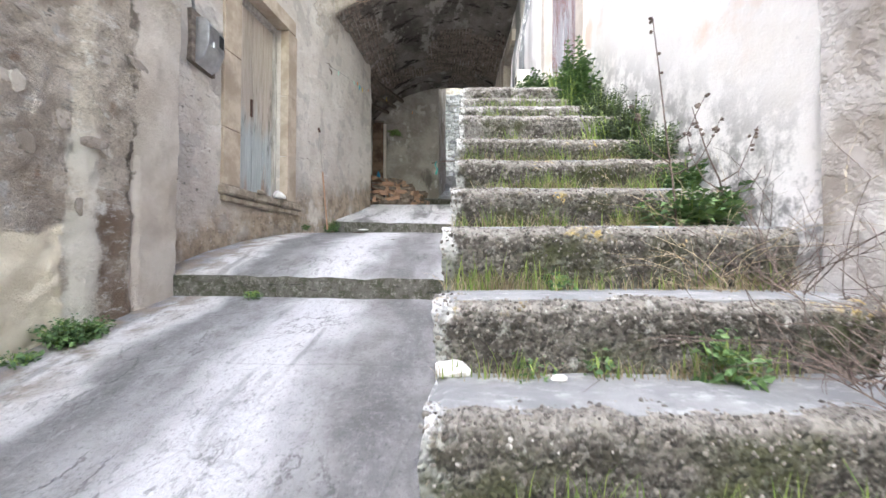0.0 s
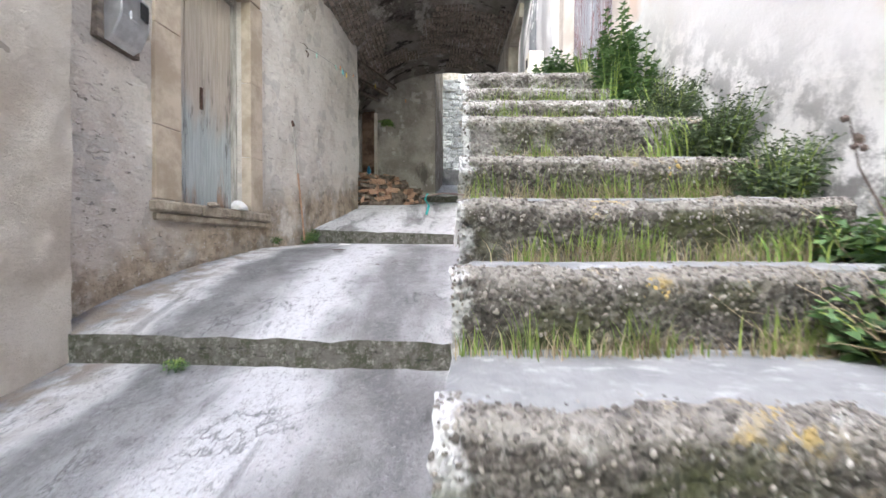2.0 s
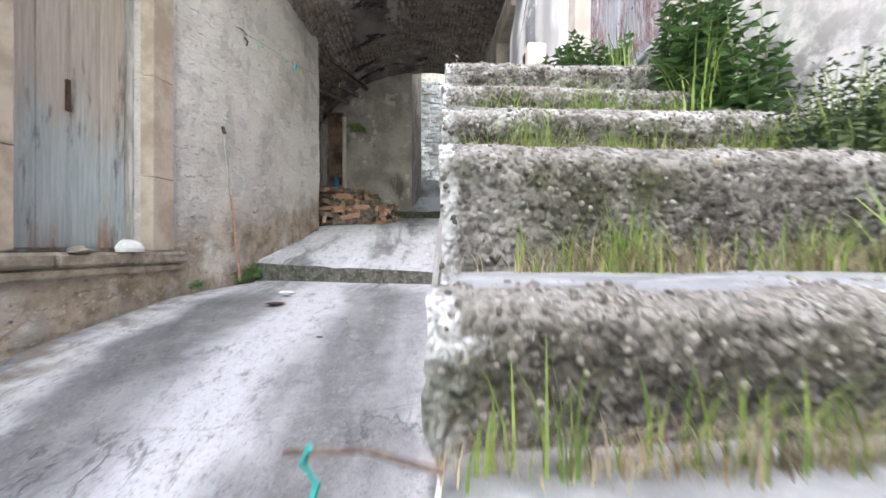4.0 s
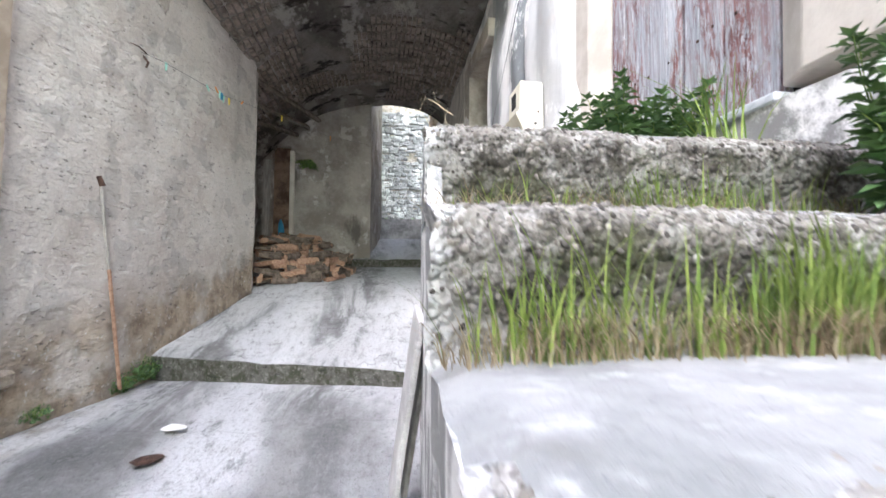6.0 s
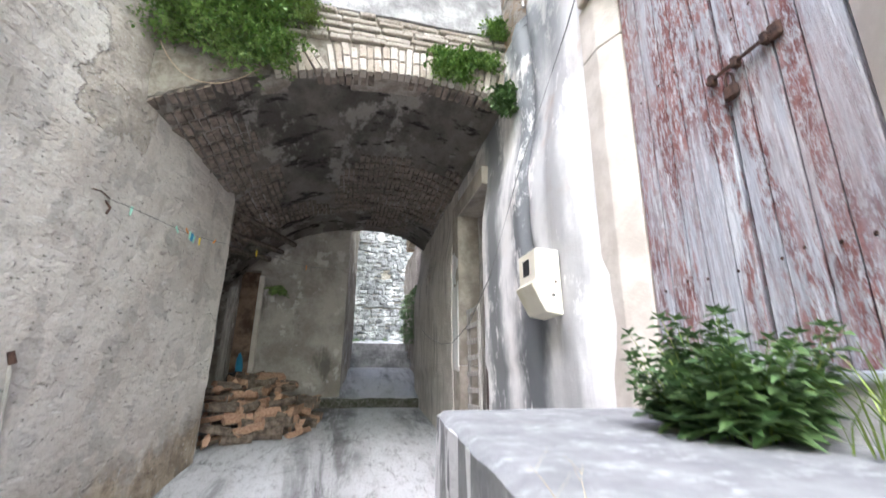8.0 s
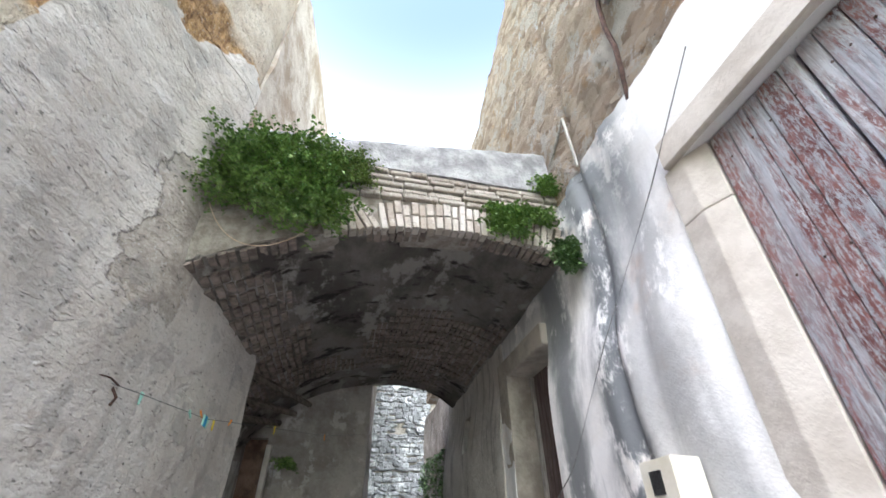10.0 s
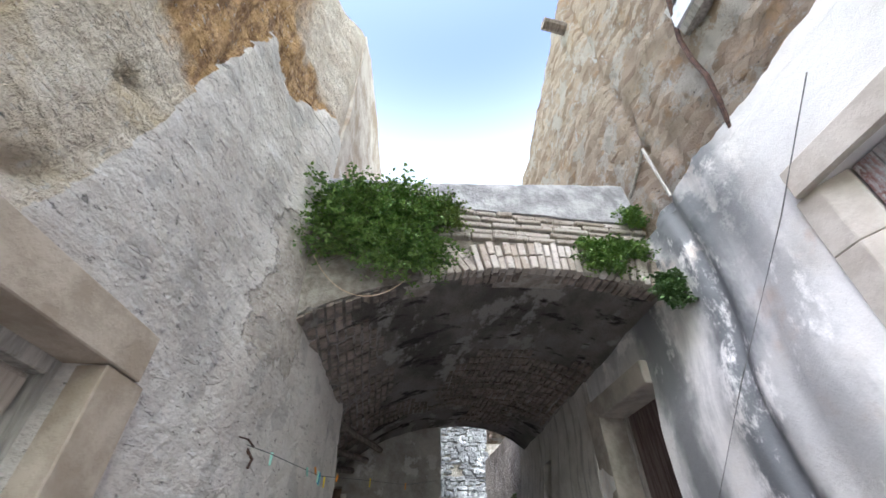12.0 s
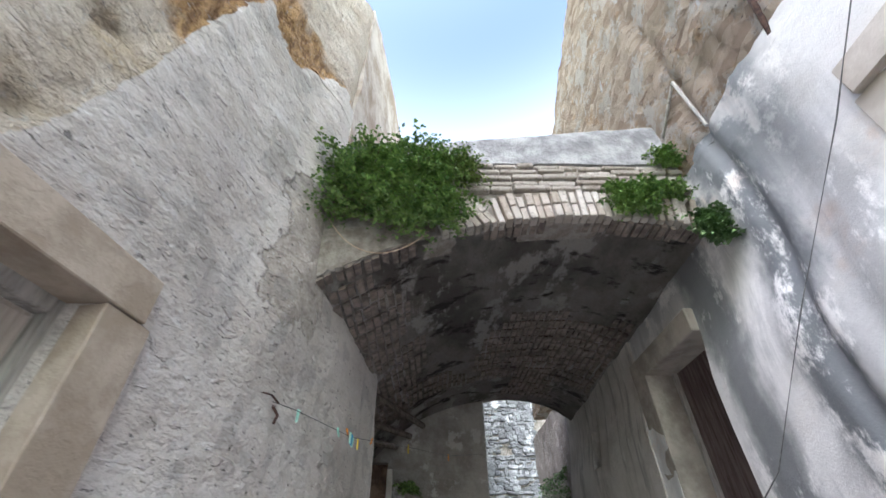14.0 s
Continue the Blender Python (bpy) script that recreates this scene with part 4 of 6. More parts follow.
# ---- the stairs ----
STEPS = [(0.28, 0.36), (0.62, 0.60), (0.96, 0.84), (1.27, 1.08), (1.60, 1.33), (1.98, 1.55), (2.29, 1.765), (2.57, 1.97), (2.90, 2.235), (3.265, 2.442), (3.68, 2.668), (4.04, 2.917)]


def step_profile(y0, z0, y1, z1):
    """Outline of one step seen from its side: the foot of the riser, the worn nose, the rough strip and the tread."""
    return [(y0 + 0.035, z0 - 0.03), (y0 + 0.03, z0 + 0.03), (y0 + 0.012, z0 + (z1 - z0) * 0.45), (y0 - 0.008, z1 - 0.07), (y0 - 0.004, z1 - 0.035), (y0 + 0.012, z1 - 0.012), (y0 + 0.035, z1 - 0.002), (y0 + 0.075, z1), (y0 + 0.11, z1)]


def profile_at(prof, s):
    n = len(prof) - 1
    i = min(int(s * n), n - 1)
    f = s * n - i
    return prof[i][0] + (prof[i + 1][0] - prof[i][0]) * f, prof[i][1] + (prof[i + 1][1] - prof[i][1]) * f


def stone_lump(bm, p, r, squash=(1, 1, 1), rnd=random):
    made = bmesh.ops.create_icosphere(bm, subdivisions=1, radius=r)["verts"]
    m = Matrix.Translation(p) @ Euler((rnd.uniform(0, 6), rnd.uniform(0, 6), rnd.uniform(0, 6))).to_matrix().to_4x4() @ Matrix.Diagonal((*squash, 1))
    for v in made:
        v.co *= rnd.uniform(0.8, 1.15)
    bmesh.ops.transform(bm, matrix=m, verts=made)


def build_stairs():
    stairs = empty("staircase", "worn outdoor stairs of pebbly concrete with weeds", "stairs", "", "structure")
    rnd = random.Random(4)
    ico = bmesh.new()
    bmesh.ops.create_icosphere(ico, subdivisions=1, radius=1)
    base_v = [v.co.copy() for v in ico.verts]
    base_f = [[v.index for v in f.verts] for f in ico.faces]
    ico.free()
    for k, (y1, z1) in enumerate(STEPS):
        z0 = STEPS[k - 1][1] if k else 0.05
        last = k == len(STEPS) - 1
        back = 5.5 if last else STEPS[k + 1][0] + 0.06
        prof = step_profile(y1, z0, 0, z1)
        skew = 0.05 * (rnd.random() - 0.4)

        def riser(u, s):
            py, pz = profile_at(prof, s)
            x0 = XS(py)
            x = x0 + (RIGHT - x0) * u
            p = Vector((x, py - skew * u, pz))
            w = 0.0 if s < 0.02 else 1.0
            p.y += w * rough(p, 0.011, 5.5) + w * rough(p, 0.005, 26)
            p.z += w * rough(p + Vector((3, 0, 0)), 0.010, 5) * (1.0 if s > 0.4 else 0.3)
            if u == 0:
                p.x += rough(p, 0.02, 9)
            return p
        name = "landing" if last else "step"
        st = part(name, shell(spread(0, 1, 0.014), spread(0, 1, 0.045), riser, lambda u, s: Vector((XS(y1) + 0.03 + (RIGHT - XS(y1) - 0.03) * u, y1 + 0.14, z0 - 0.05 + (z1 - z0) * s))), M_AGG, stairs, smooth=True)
        slope = 0.05 if last else 0.0

        def tread(u, v):
            y = y1 + 0.032 + 0.008 * math.sin(u * 23 + k) + rough((u * 6, k, 0), 0.016, 3) + (back - y1 - 0.032) * v
            x0 = XS(y) + 0.008
            x = x0 + (RIGHT + 0.02 - x0) * u
            p = Vector((x, y - skew * u * (1 - v), z1 + 0.006 + slope * (y - y1)))
            p.z += rough(p, 0.004, 4)
            if v == 0:
                p.z -= 0.012
            if u == 0:
                p.z -= 0.02
                p.x += rough(p, 0.012, 8)
            return p
        part("tread", shell(spread(0, 1, 0.03), spread(0, 1, 0.12 if not last else 0.05), tread, lambda u, v: tread(u, v) - Vector((0, 0, 0.10 if not last else 0.2))), M_TREAD, st, "smooth pale cement tread", smooth=True)
        # pebbles standing proud of the riser
        verts, faces = [], []
        for _ in range(1500):
            u, s = rnd.random(), rnd.random() ** 0.7 * 0.92 + 0.05
            p = riser(u, s) + Vector((0, 0.003, -0.002))
            r = rnd.choice((0.0035, 0.0045, 0.0055, 0.007, 0.009)) * rnd.uniform(0.8, 1.3)
            rot = Euler((rnd.uniform(0, 6), rnd.uniform(0, 6), rnd.uniform(0, 6))).to_matrix()
            sq = Vector((1.0, rnd.uniform(0.6, 1.0), rnd.uniform(0.5, 0.9)))
            o = len(verts)
            verts += [p + rot @ Vector((v.x * sq.x, v.y * sq.y, v.z * sq.z)) * r * rnd.uniform(0.85, 1.1) for v in base_v]
            faces += [[i + o for i in f] for f in base_f]
        me = bpy.data.meshes.new("pebbles")
        me.from_pydata([tuple(v) for v in verts], [], faces)
        me.materials.append(M_PEB)
        me.polygons.foreach_set("use_smooth", [True] * len(me.polygons))
        pb = new("pebbles", me)
        pb.parent = st
        pb["kind"] = "stuff"
    # whitewashed cheek towards the lane

    def cheek_top(y):
        z = 0.05
        for sy, sz in STEPS:
            if y >= sy + 0.065:
                z = sz
        if y > STEPS[-1][0]:
            z = STEPS[-1][1] + 0.05 * (y - STEPS[-1][0])
        return z - 0.015
    ys = spread(0.0, 5.5, 0.06, [v for sy, _ in STEPS for v in (sy + 0.064, sy + 0.066)])
    bm = shell(ys, spread(0, 1, 0.06), lambda y, v: Vector((XS(y) + 0.006 + rough((0, y, v * 2), 0.01, 3), y, -0.6 + (cheek_top(y) + 0.6) * v)), lambda y, v: Vector((XS(y) + 0.04, y, -0.6 + (cheek_top(y) + 0.6) * v)))
    part("side_wall", bm, M_SIDE, stairs, "flaking whitewashed side of the stairs")
    bm = shell(spread(0.36, RIGHT, 0.1), spread(1.2, 2.975, 0.1), lambda x, z: Vector((x, 5.505 + rough((x, 5, z), 0.01, 3), z)), lambda x, z: Vector((x, 5.3, z)))
    part("end_wall", bm, M_SIDE, stairs)
    return stairs


build_stairs()


# ---- doors ----
def build_left_door():
    x = lambda y: XL(y)
    turn = math.atan2(XL(5.65) - XL(4.62), 1.03)
    d = empty("door_1", "closed weathered grey-green wooden door in a sandstone frame", "door", "", "structure")
    base = Matrix.Translation((XL(4.62), 4.62, 0)) @ Matrix.Rotation(-turn, 4, 'Z')
    w = 1.03 / math.cos(turn)

    def block(name, x0, x1, y0, y1, z0, z1, mat, bevel=0.005, label=""):
        bm = box_bm(x0, x1, y0, y1, z0, z1, bevel=bevel, m=base)
        return part(name, bm, mat, d, label)
    # stone surround
    for i, (z0, z1) in enumerate(((2.01, 2.62), (2.625, 3.46), (3.465, 4.385))):
        block("jamb_stone", -0.22, 0.035, -0.27, 0.012, z0, z1, M_JAMB)
        block("jamb_stone", -0.22, 0.035, w - 0.012, w + 0.22, z0, z1, M_JAMB)
    block("lintel", -0.22, 0.045, -0.30, w + 0.17, 4.388, 4.585, M_JAMB)
    for i, (a, b) in enumerate(((-0.30, 0.22), (0.225, 0.80), (0.805, w + 0.34))):
        block("sill_stone", -0.25, 0.075, a, b, 1.90, 2.0, M_SILL, 0.02)
    block("sill_moulding", -0.2, 0.045, -0.26, w + 0.3, 1.83, 1.898, M_SILL, 0.015)
    # door leaves
    block("frame", -0.20, -0.13, 0.0, 0.05, 2.0, 4.398, M_OLDWOOD, 0.006)
    block("frame", -0.20, -0.13, w - 0.05, w, 2.0, 4.398, M_OLDWOOD, 0.006)
    block("frame", -0.20, -0.13, 0.05, w - 0.05, 4.33, 4.398, M_OLDWOOD, 0.006)
    half = (w - 0.1) / 2
    for a in (0.05, 0.05 + half):
        leaf = block("leaf", -0.24, -0.19, a + 0.004, a + half - 0.004, 2.0, 4.33, M_GREYDOOR, 0.006)
        for b in range(2):
            part("plank", box_bm(-0.192, -0.176, a + 0.02 + b * half / 2, a + half / 2 + b * half / 2 - 0.012, 2.03, 4.31, bevel=0.004, m=base), M_GREYDOOR, leaf)
    block("latch", -0.178, -0.155, 0.05 + half - 0.03, 0.05 + half, 3.0, 3.22, M_RUST, 0.004, "rusty iron latch")
    return d


build_left_door()


def build_red_door():
    y0, y1, z0, z1 = RED
    d = empty("door_2", "closed plank door with bleached peeling red paint", "door", "", "structure")
    x = RIGHT
    def jamb(outer, arris, inner, za, zb):
        """A jamb stone with a broad splayed inner edge."""
        bm = bmesh.new()
        plan = [(x - 0.014, outer), (x - 0.014, arris), (x + 0.05, inner), (x + 0.28, inner), (x + 0.28, outer)]
        low = [bm.verts.new((px, py, za)) for px, py in plan]
        top = [bm.verts.new((px, py, zb)) for px, py in plan]
        bm.faces.new(low)
        bm.faces.new(top[::-1])
        for i in range(5):
            bm.faces.new((low[i], top[i], top[(i + 1) % 5], low[(i + 1) % 5]))
        bmesh.ops.recalc_face_normals(bm, faces=bm.faces)
        bmesh.ops.bevel(bm, geom=list(bm.edges), offset=0.006, segments=1, affect='EDGES')
        part("jamb_stone", bm, M_JAMBR, d)
    for za, zb in ((z0 - 0.2, 5.16), (5.163, z1)):
        jamb(y1 + 0.31, y1 + 0.15, y1 + 0.002, za, zb)
        jamb(y0 - 0.36, y0 - 0.12, y0 - 0.002, max(za, z0 + 0.06), zb)
    part("lintel", box_bm(x - 0.05, x + 0.28, y0 - 0.34, y1 + 0.27, z1 + 0.002, z1 + 0.225, bevel=0.012), M_JAMBR, d)
    mid = 4.68
    rnd = random.Random(8)
    for a, b in ((y0 + 0.01, mid - 0.008), (mid + 0.008, y1 - 0.01)):
        leaf = part("leaf", box_bm(x + 0.075, x + 0.105, a, b, z0 + 0.034, z1 - 0.01), M_REDDOOR, d)
        cuts = [0.0, 0.16, 0.40, 0.56, 0.78, 1.0] if a > mid else [0.0, 0.3, 0.52, 0.8, 1.0]
        for f0, f1 in zip(cuts, cuts[1:]):
            p0 = a + (b - a) * f0
            p1 = a + (b - a) * f1
            part("plank", box_bm(x + 0.052 + rnd.uniform(0, 0.004), x + 0.08, p0 + 0.003, p1 - 0.003, z0 + 0.034, z1 - 0.012, bevel=0.004), M_REDDOOR, leaf)
        for z in (3.55, 4.6, 5.35):
            for yy in (a + 0.08, (a + b) / 2 - 0.05, (a + b) / 2 + 0.06, b - 0.08):
                bm = bmesh.new()
                bmesh.ops.create_icosphere(bm, subdivisions=1, radius=0.008, matrix=Matrix.Translation((x + 0.053, yy, z + rnd.uniform(-0.01, 0.01))) @ Matrix.Diagonal((0.5, 1, 1, 1)))
                part("nail", bm, M_RUST, leaf)
    bm = bmesh.new()
    tube(bm, [(x + 0.034, mid - 0.24, 4.385), (x + 0.034, mid + 0.06, 4.385)], 0.009)
    for yy in (mid - 0.21, mid - 0.08, mid + 0.035):
        box(bm, x + 0.020, x + 0.056, yy - 0.014, yy + 0.014, 4.36, 4.41, 0.005)
    box(bm, x + 0.030, x + 0.056, mid - 0.27, mid - 0.22, 4.355, 4.425, 0.008)
    part("bolt", bm, M_RUST, d, "rusty sliding bolt")
    bm = bmesh.new()
    box(bm, x + 0.018, x + 0.05, mid - 0.075, mid - 0.01, 4.235, 4.305, 0.012)
    tube(bm, [(x + 0.035, mid - 0.06, 4.30), (x + 0.035, mid - 0.058, 4.345), (x + 0.035, mid - 0.042, 4.365), (x + 0.035, mid - 0.026, 4.345), (x + 0.035, mid - 0.024, 4.30)], 0.006)
    part("padlock", bm, M_RUST, d, "brown padlock")
    part("sill", box_bm(x - 0.02, x + 0.09, y0 - 0.04, mid - 0.02, z0 - 0.004, z0 + 0.03, bevel=0.006), M_TIN, d, "pale tin-covered sill")
    # the old doorway has settled out of plumb
    for ob in d.children_recursive:
        for v in ob.data.vertices:
            v.co.y -= 0.045 * (v.co.z - 4.45)
    tagged(part("wall_behind_door", box_bm(x + 0.2, x + 0.3, y0 - 0.1, y1 + 0.1, z0 - 0.1, z1 + 0.1), M_DARK), "dark closed interior behind the door", "wall", "", "structure")


build_red_door()


def build_low_door():
    y0, y1, z0, z1 = LOW
    x = RIGHT
    d = empty("door_3", "closed dark plank door under the vault", "door", "", "structure")
    part("jamb_stone", box_bm(x - 0.115, x + 0.3, y1 - 0.012, y1 + 0.27, z0, 3.3, bevel=0.008), M_JAMBG, d)
    part("jamb_stone", box_bm(x - 0.115, x + 0.3, y1 - 0.012, y1 + 0.27, 3.305, z1, bevel=0.008), M_JAMBG, d)
    part("lintel", box_bm(x - 0.105, x + 0.3, y0 + 0.004, y1 + 0.3, z1 - 0.012, z1 + 0.21, bevel=0.01), M_JAMBG, d)
    n = 5
    for i in range(n):
        a, b = y0 + (y1 - y0) * i / n, y0 + (y1 - y0) * (i + 1) / n
        part("plank", box_bm(x + 0.2, x + 0.24, a + 0.004, b - 0.004, z0, z1, bevel=0.005), M_DARKDOOR, d)
    part("frame", box_bm(x + 0.16, x + 0.25, y1 - 0.06, y1 - 0.013, z0, z1 - 0.013, bevel=0.006), M_OLDWOOD, d)
    tagged(part("wall_behind_low_door", box_bm(x + 0.26, x + 0.36, y0 - 0.1, y1 + 0.1, z0 - 0.1, z1 + 0.1), M_DARK), "dark closed interior behind the door", "wall", "", "structure")


build_low_door()


# ---- arch front: brick ring, stone courses, coping ----
def build_arch():
    arch = empty("wall_arch", "brick arch front with thin stone courses and cement coping", "wall", "", "structure")
    rnd = random.Random(12)

    def face(x, v):
        z0 = VAULT(x) + 0.005
        p = Vector((x, 6.83, z0 + (6.62 - z0) * v))
        p.y += rough(p, 0.02, 3)
        return p
    part("shoulder", shell(spread(-2.0, -0.905, 0.05), spread(0, 1, 0.08), lambda x, v: face(x, v) - Vector((0, 0.03 * math.sin(v * 3), 0)), lambda x, v: Vector((x, 7.1, face(x, v).z))), M_MORTAR, arch, "grey-brown plastered shoulder of the arch", smooth=True)
    part("core", shell(spread(-0.9, 1.42, 0.07), spread(0, 1, 0.12), face, lambda x, v: Vector((x, 7.1, face(x, v).z))), M_MORTAR, arch, "crumbling lime mortar")
    # ring of bricks on edge
    x = -0.88
    while x < 1.32:
        w = rnd.uniform(0.062, 0.078)
        slope = -0.252 * (x + w / 2 - 0.35)
        ang = math.atan(slope) * 1.0 + rnd.uniform(-0.04, 0.04) + (0.35 if -0.62 < x < -0.45 else 0)
        two = rnd.random() < 0.55
        z = VAULT(x + w / 2)
        m = Matrix.Translation((x + w / 2, 6.8 + rnd.uniform(-0.015, 0.012), z - 0.01)) @ Matrix.Rotation(-ang, 4, 'Y')
        hgt = rnd.uniform(0.27, 0.31)
        pieces = ((0.0, hgt * 0.5 - 0.006), (hgt * 0.5 + 0.006, hgt)) if two else ((0.0, hgt),)
        for a, b in pieces:
            part("brick", box_bm(-w / 2 + 0.006, w / 2 - 0.006, -0.02, 0.09, a, b, bevel=0.006, m=m @ Matrix.Rotation(rnd.uniform(-0.05, 0.05), 4, 'X')), M_BRICK, arch)
        x += w
    # thin courses above
    for c in range(5):
        base = 6.25 + c * 0.072
        x = -1.2
        while x < 1.34:
            w = rnd.uniform(0.14, 0.36)
            dz = -0.03 * (x - 0.3) ** 2 * (4 - c) / 4
            z = base + dz + rnd.uniform(-0.006, 0.006)
            if z - 0.0 > VAULT(x + w / 2) + 0.27 and z < 6.58:
                m = Matrix.Translation((x, 6.8 + rnd.uniform(-0.03, 0.015), z)) @ Matrix.Rotation(rnd.uniform(-0.03, 0.03), 4, 'Y')
                part("stone", box_bm(0.006, w - 0.006, -0.01, 0.1, 0, rnd.uniform(0.045, 0.062), bevel=0.01, m=m), M_COURSE, arch)
            x += w
    tilt = lambda x: lerp(x, [(-2.0, 6.86), (-0.8, 6.95), (1.3, 7.22)])

    def cop(x, v):
        p = Vector((x, 6.80, 6.62 + (tilt(x) - 6.62) * v))
        p.y += rough(p, 0.014, 3) + (0.01 if v == 1 else 0)
        p.z += rough(p, 0.012, 6) if v == 1 else 0
        return p
    part("coping", shell(spread(-2.0, 1.33, 0.05), spread(0, 1, 0.16), cop, lambda x, v: cop(x, v) + Vector((0, 0.3, 0))), M_COPING, arch, "rough grey cement coping", smooth=True)
    part("terrace", box_bm(-2.0, 1.33, 7.12, 11.6, 6.46, 6.62), M_COPING, arch)


build_arch()


def build_soffit_bricks():
    """Bare brick rows of the vault, where the plaster has fallen."""
    rnd = random.Random(21)
    verts, faces = [], []
    for yrow in np.arange(6.92, 11.1, 0.19):
        for xc in np.arange(-2.0, 1.3, 0.068):
            x = xc + rnd.uniform(-0.006, 0.006)
            if x < (XL(yrow) if yrow < 8.7 else -2.1):
                continue
            n = noise.noise(Vector((x * 0.9, yrow * 0.7, 3.0))) + (0.25 if 8.3 < yrow < 10.3 else -0.15) + (0.4 if yrow < 7.1 else 0)
            if n < 0.12:
                continue
            z = VAULT(x, yrow) + rough((x, yrow, VAULT(x, yrow)), 0.03, 1.4)
            s = -0.252 * (x - 0.35)
            o = len(verts)
            hx, hy, hz = rnd.uniform(0.02, 0.028), rnd.uniform(0.07, 0.09), rnd.uniform(0.006, 0.024)
            for dx, dy, dz in ((-1, -1, -1), (1, -1, -1), (1, 1, -1), (-1, 1, -1), (-1, -1, 1), (1, -1, 1), (1, 1, 1), (-1, 1, 1)):
                verts.append((x + dx * hx, yrow + dy * hy, z + dx * hx * s + dz * hz))
            faces += [[o + i for i in f] for f in ((3, 2, 1, 0), (4, 5, 6, 7), (0, 1, 5, 4), (1, 2, 6, 5), (2, 3, 7, 6), (3, 0, 4, 7))]
    me = bpy.data.meshes.new("ceiling_bricks")
    me.from_pydata(verts, [], faces)
    me.materials.append(M_VBRICK)
    tagged(new("ceiling_bricks", me), "bare sooty brick rows of the vault", "ceiling", "", "structure")


build_soffit_bricks()


# ---- far stone wall beyond the passage, and steps ----
def rubble_mesh(seed):
    """One unit rubble stone: a lumpy block with broken corners."""
    rnd = random.Random(seed)
    bm = bmesh.new()
    bmesh.ops.create_icosphere(bm, subdivisions=2, radius=0.5)
    off = Vector((seed * 7.3, 0, 0))
    for v in bm.verts:
        q = Vector([math.copysign(abs(c * 2) ** 0.45 * 0.5, c) for c in v.co])
        v.co = q * (1 + 0.28 * noise.noise(q * 2.6 + off))
    return mesh_of("stone", bm, M_FAR)


def build_far_wall():
    w = empty("wall_far", "sunlit dry rubble wall of grey stones", "wall", "", "structure")
    rnd = random.Random(31)
    part("core", box_bm(-2.6, 5.0, 16.62, 17.0, 2.5, 10.5), M_MORTAR, w)
    meshes = [rubble_mesh(i) for i in range(10)]
    z = 4.2
    while z < 7.9:
        h = rnd.uniform(0.06, 0.15)
        x = -0.3 - rnd.random() * 0.3
        while x < 1.9:
            l = rnd.uniform(0.07, 0.32)
            hh = h * rnd.uniform(0.7, 1.45)
            if not (0.93 < x + l / 2 < 1.15 and 6.3 < z + h / 2 < 6.55):
                ob = new("stone", meshes[rnd.randrange(10)])
                ob.parent = w
                ob.matrix_basis = Matrix.Translation((x + l / 2, 16.6 + rnd.uniform(-0.03, 0.04), z + h / 2 + rnd.uniform(-0.03, 0.03))) @ Euler((rnd.uniform(-0.1, 0.1), rnd.uniform(-0.18, 0.18), rnd.uniform(-0.15, 0.15))).to_matrix().to_4x4() @ Matrix.Diagonal((l * 1.06, 0.16, hh * 1.06, 1))
            x += l
        z += h
    for i, (y, zt) in enumerate(((13.2, 3.62), (13.6, 3.82), (14.0, 4.02))):
        bm = shell(spread(-0.3, 1.4, 0.15), [0, 0.5, 1], lambda x, v: Vector((x, y + 0.45 * v + rough((x, y, v), 0.02, 3), zt + rough((x, y, v), 0.01, 3))), lambda x, v: Vector((x, y + 0.45 * v + rough((x, y, v), 0.02, 3), zt - 0.3)))
        tagged(part("step", bm, M_COPING), "grey concrete step beyond the vault", "step", "far steps", "structure")


build_far_wall()


def build_wall_stones():
    """Stones that show in the old mortar of the lower left wall."""
    rnd = random.Random(55)
    wall = bpy.data.objects["wall_left_near"]
    for _ in range(20):
        y, z = rnd.uniform(1.45, 3.45), rnd.uniform(1.45, 4.0)
        if 2.9 < y and z < 2.6:
            continue
        l, h = rnd.uniform(0.04, 0.12), rnd.uniform(0.03, 0.075)
        bm = bmesh.new()
        bmesh.ops.create_icosphere(bm, subdivisions=2, radius=1)
        off = Vector((rnd.random() * 50, 0, 0))
        for v in bm.verts:
            v.co *= 1 + 0.4 * noise.noise(v.co * 1.3 + off)
            v.co = Vector((max(-0.3, min(0.45, v.co.x)) * 0.012, v.co.y * l, v.co.z * h))
        p = left_front(y, z)
        bmesh.ops.transform(bm, matrix=Matrix.Translation(p) @ Matrix.Rotation(rnd.uniform(-0.4, 0.4), 4, 'X'), verts=bm.verts)
        part("stone", bm, M_RUBSTONE, wall)


build_wall_stones()


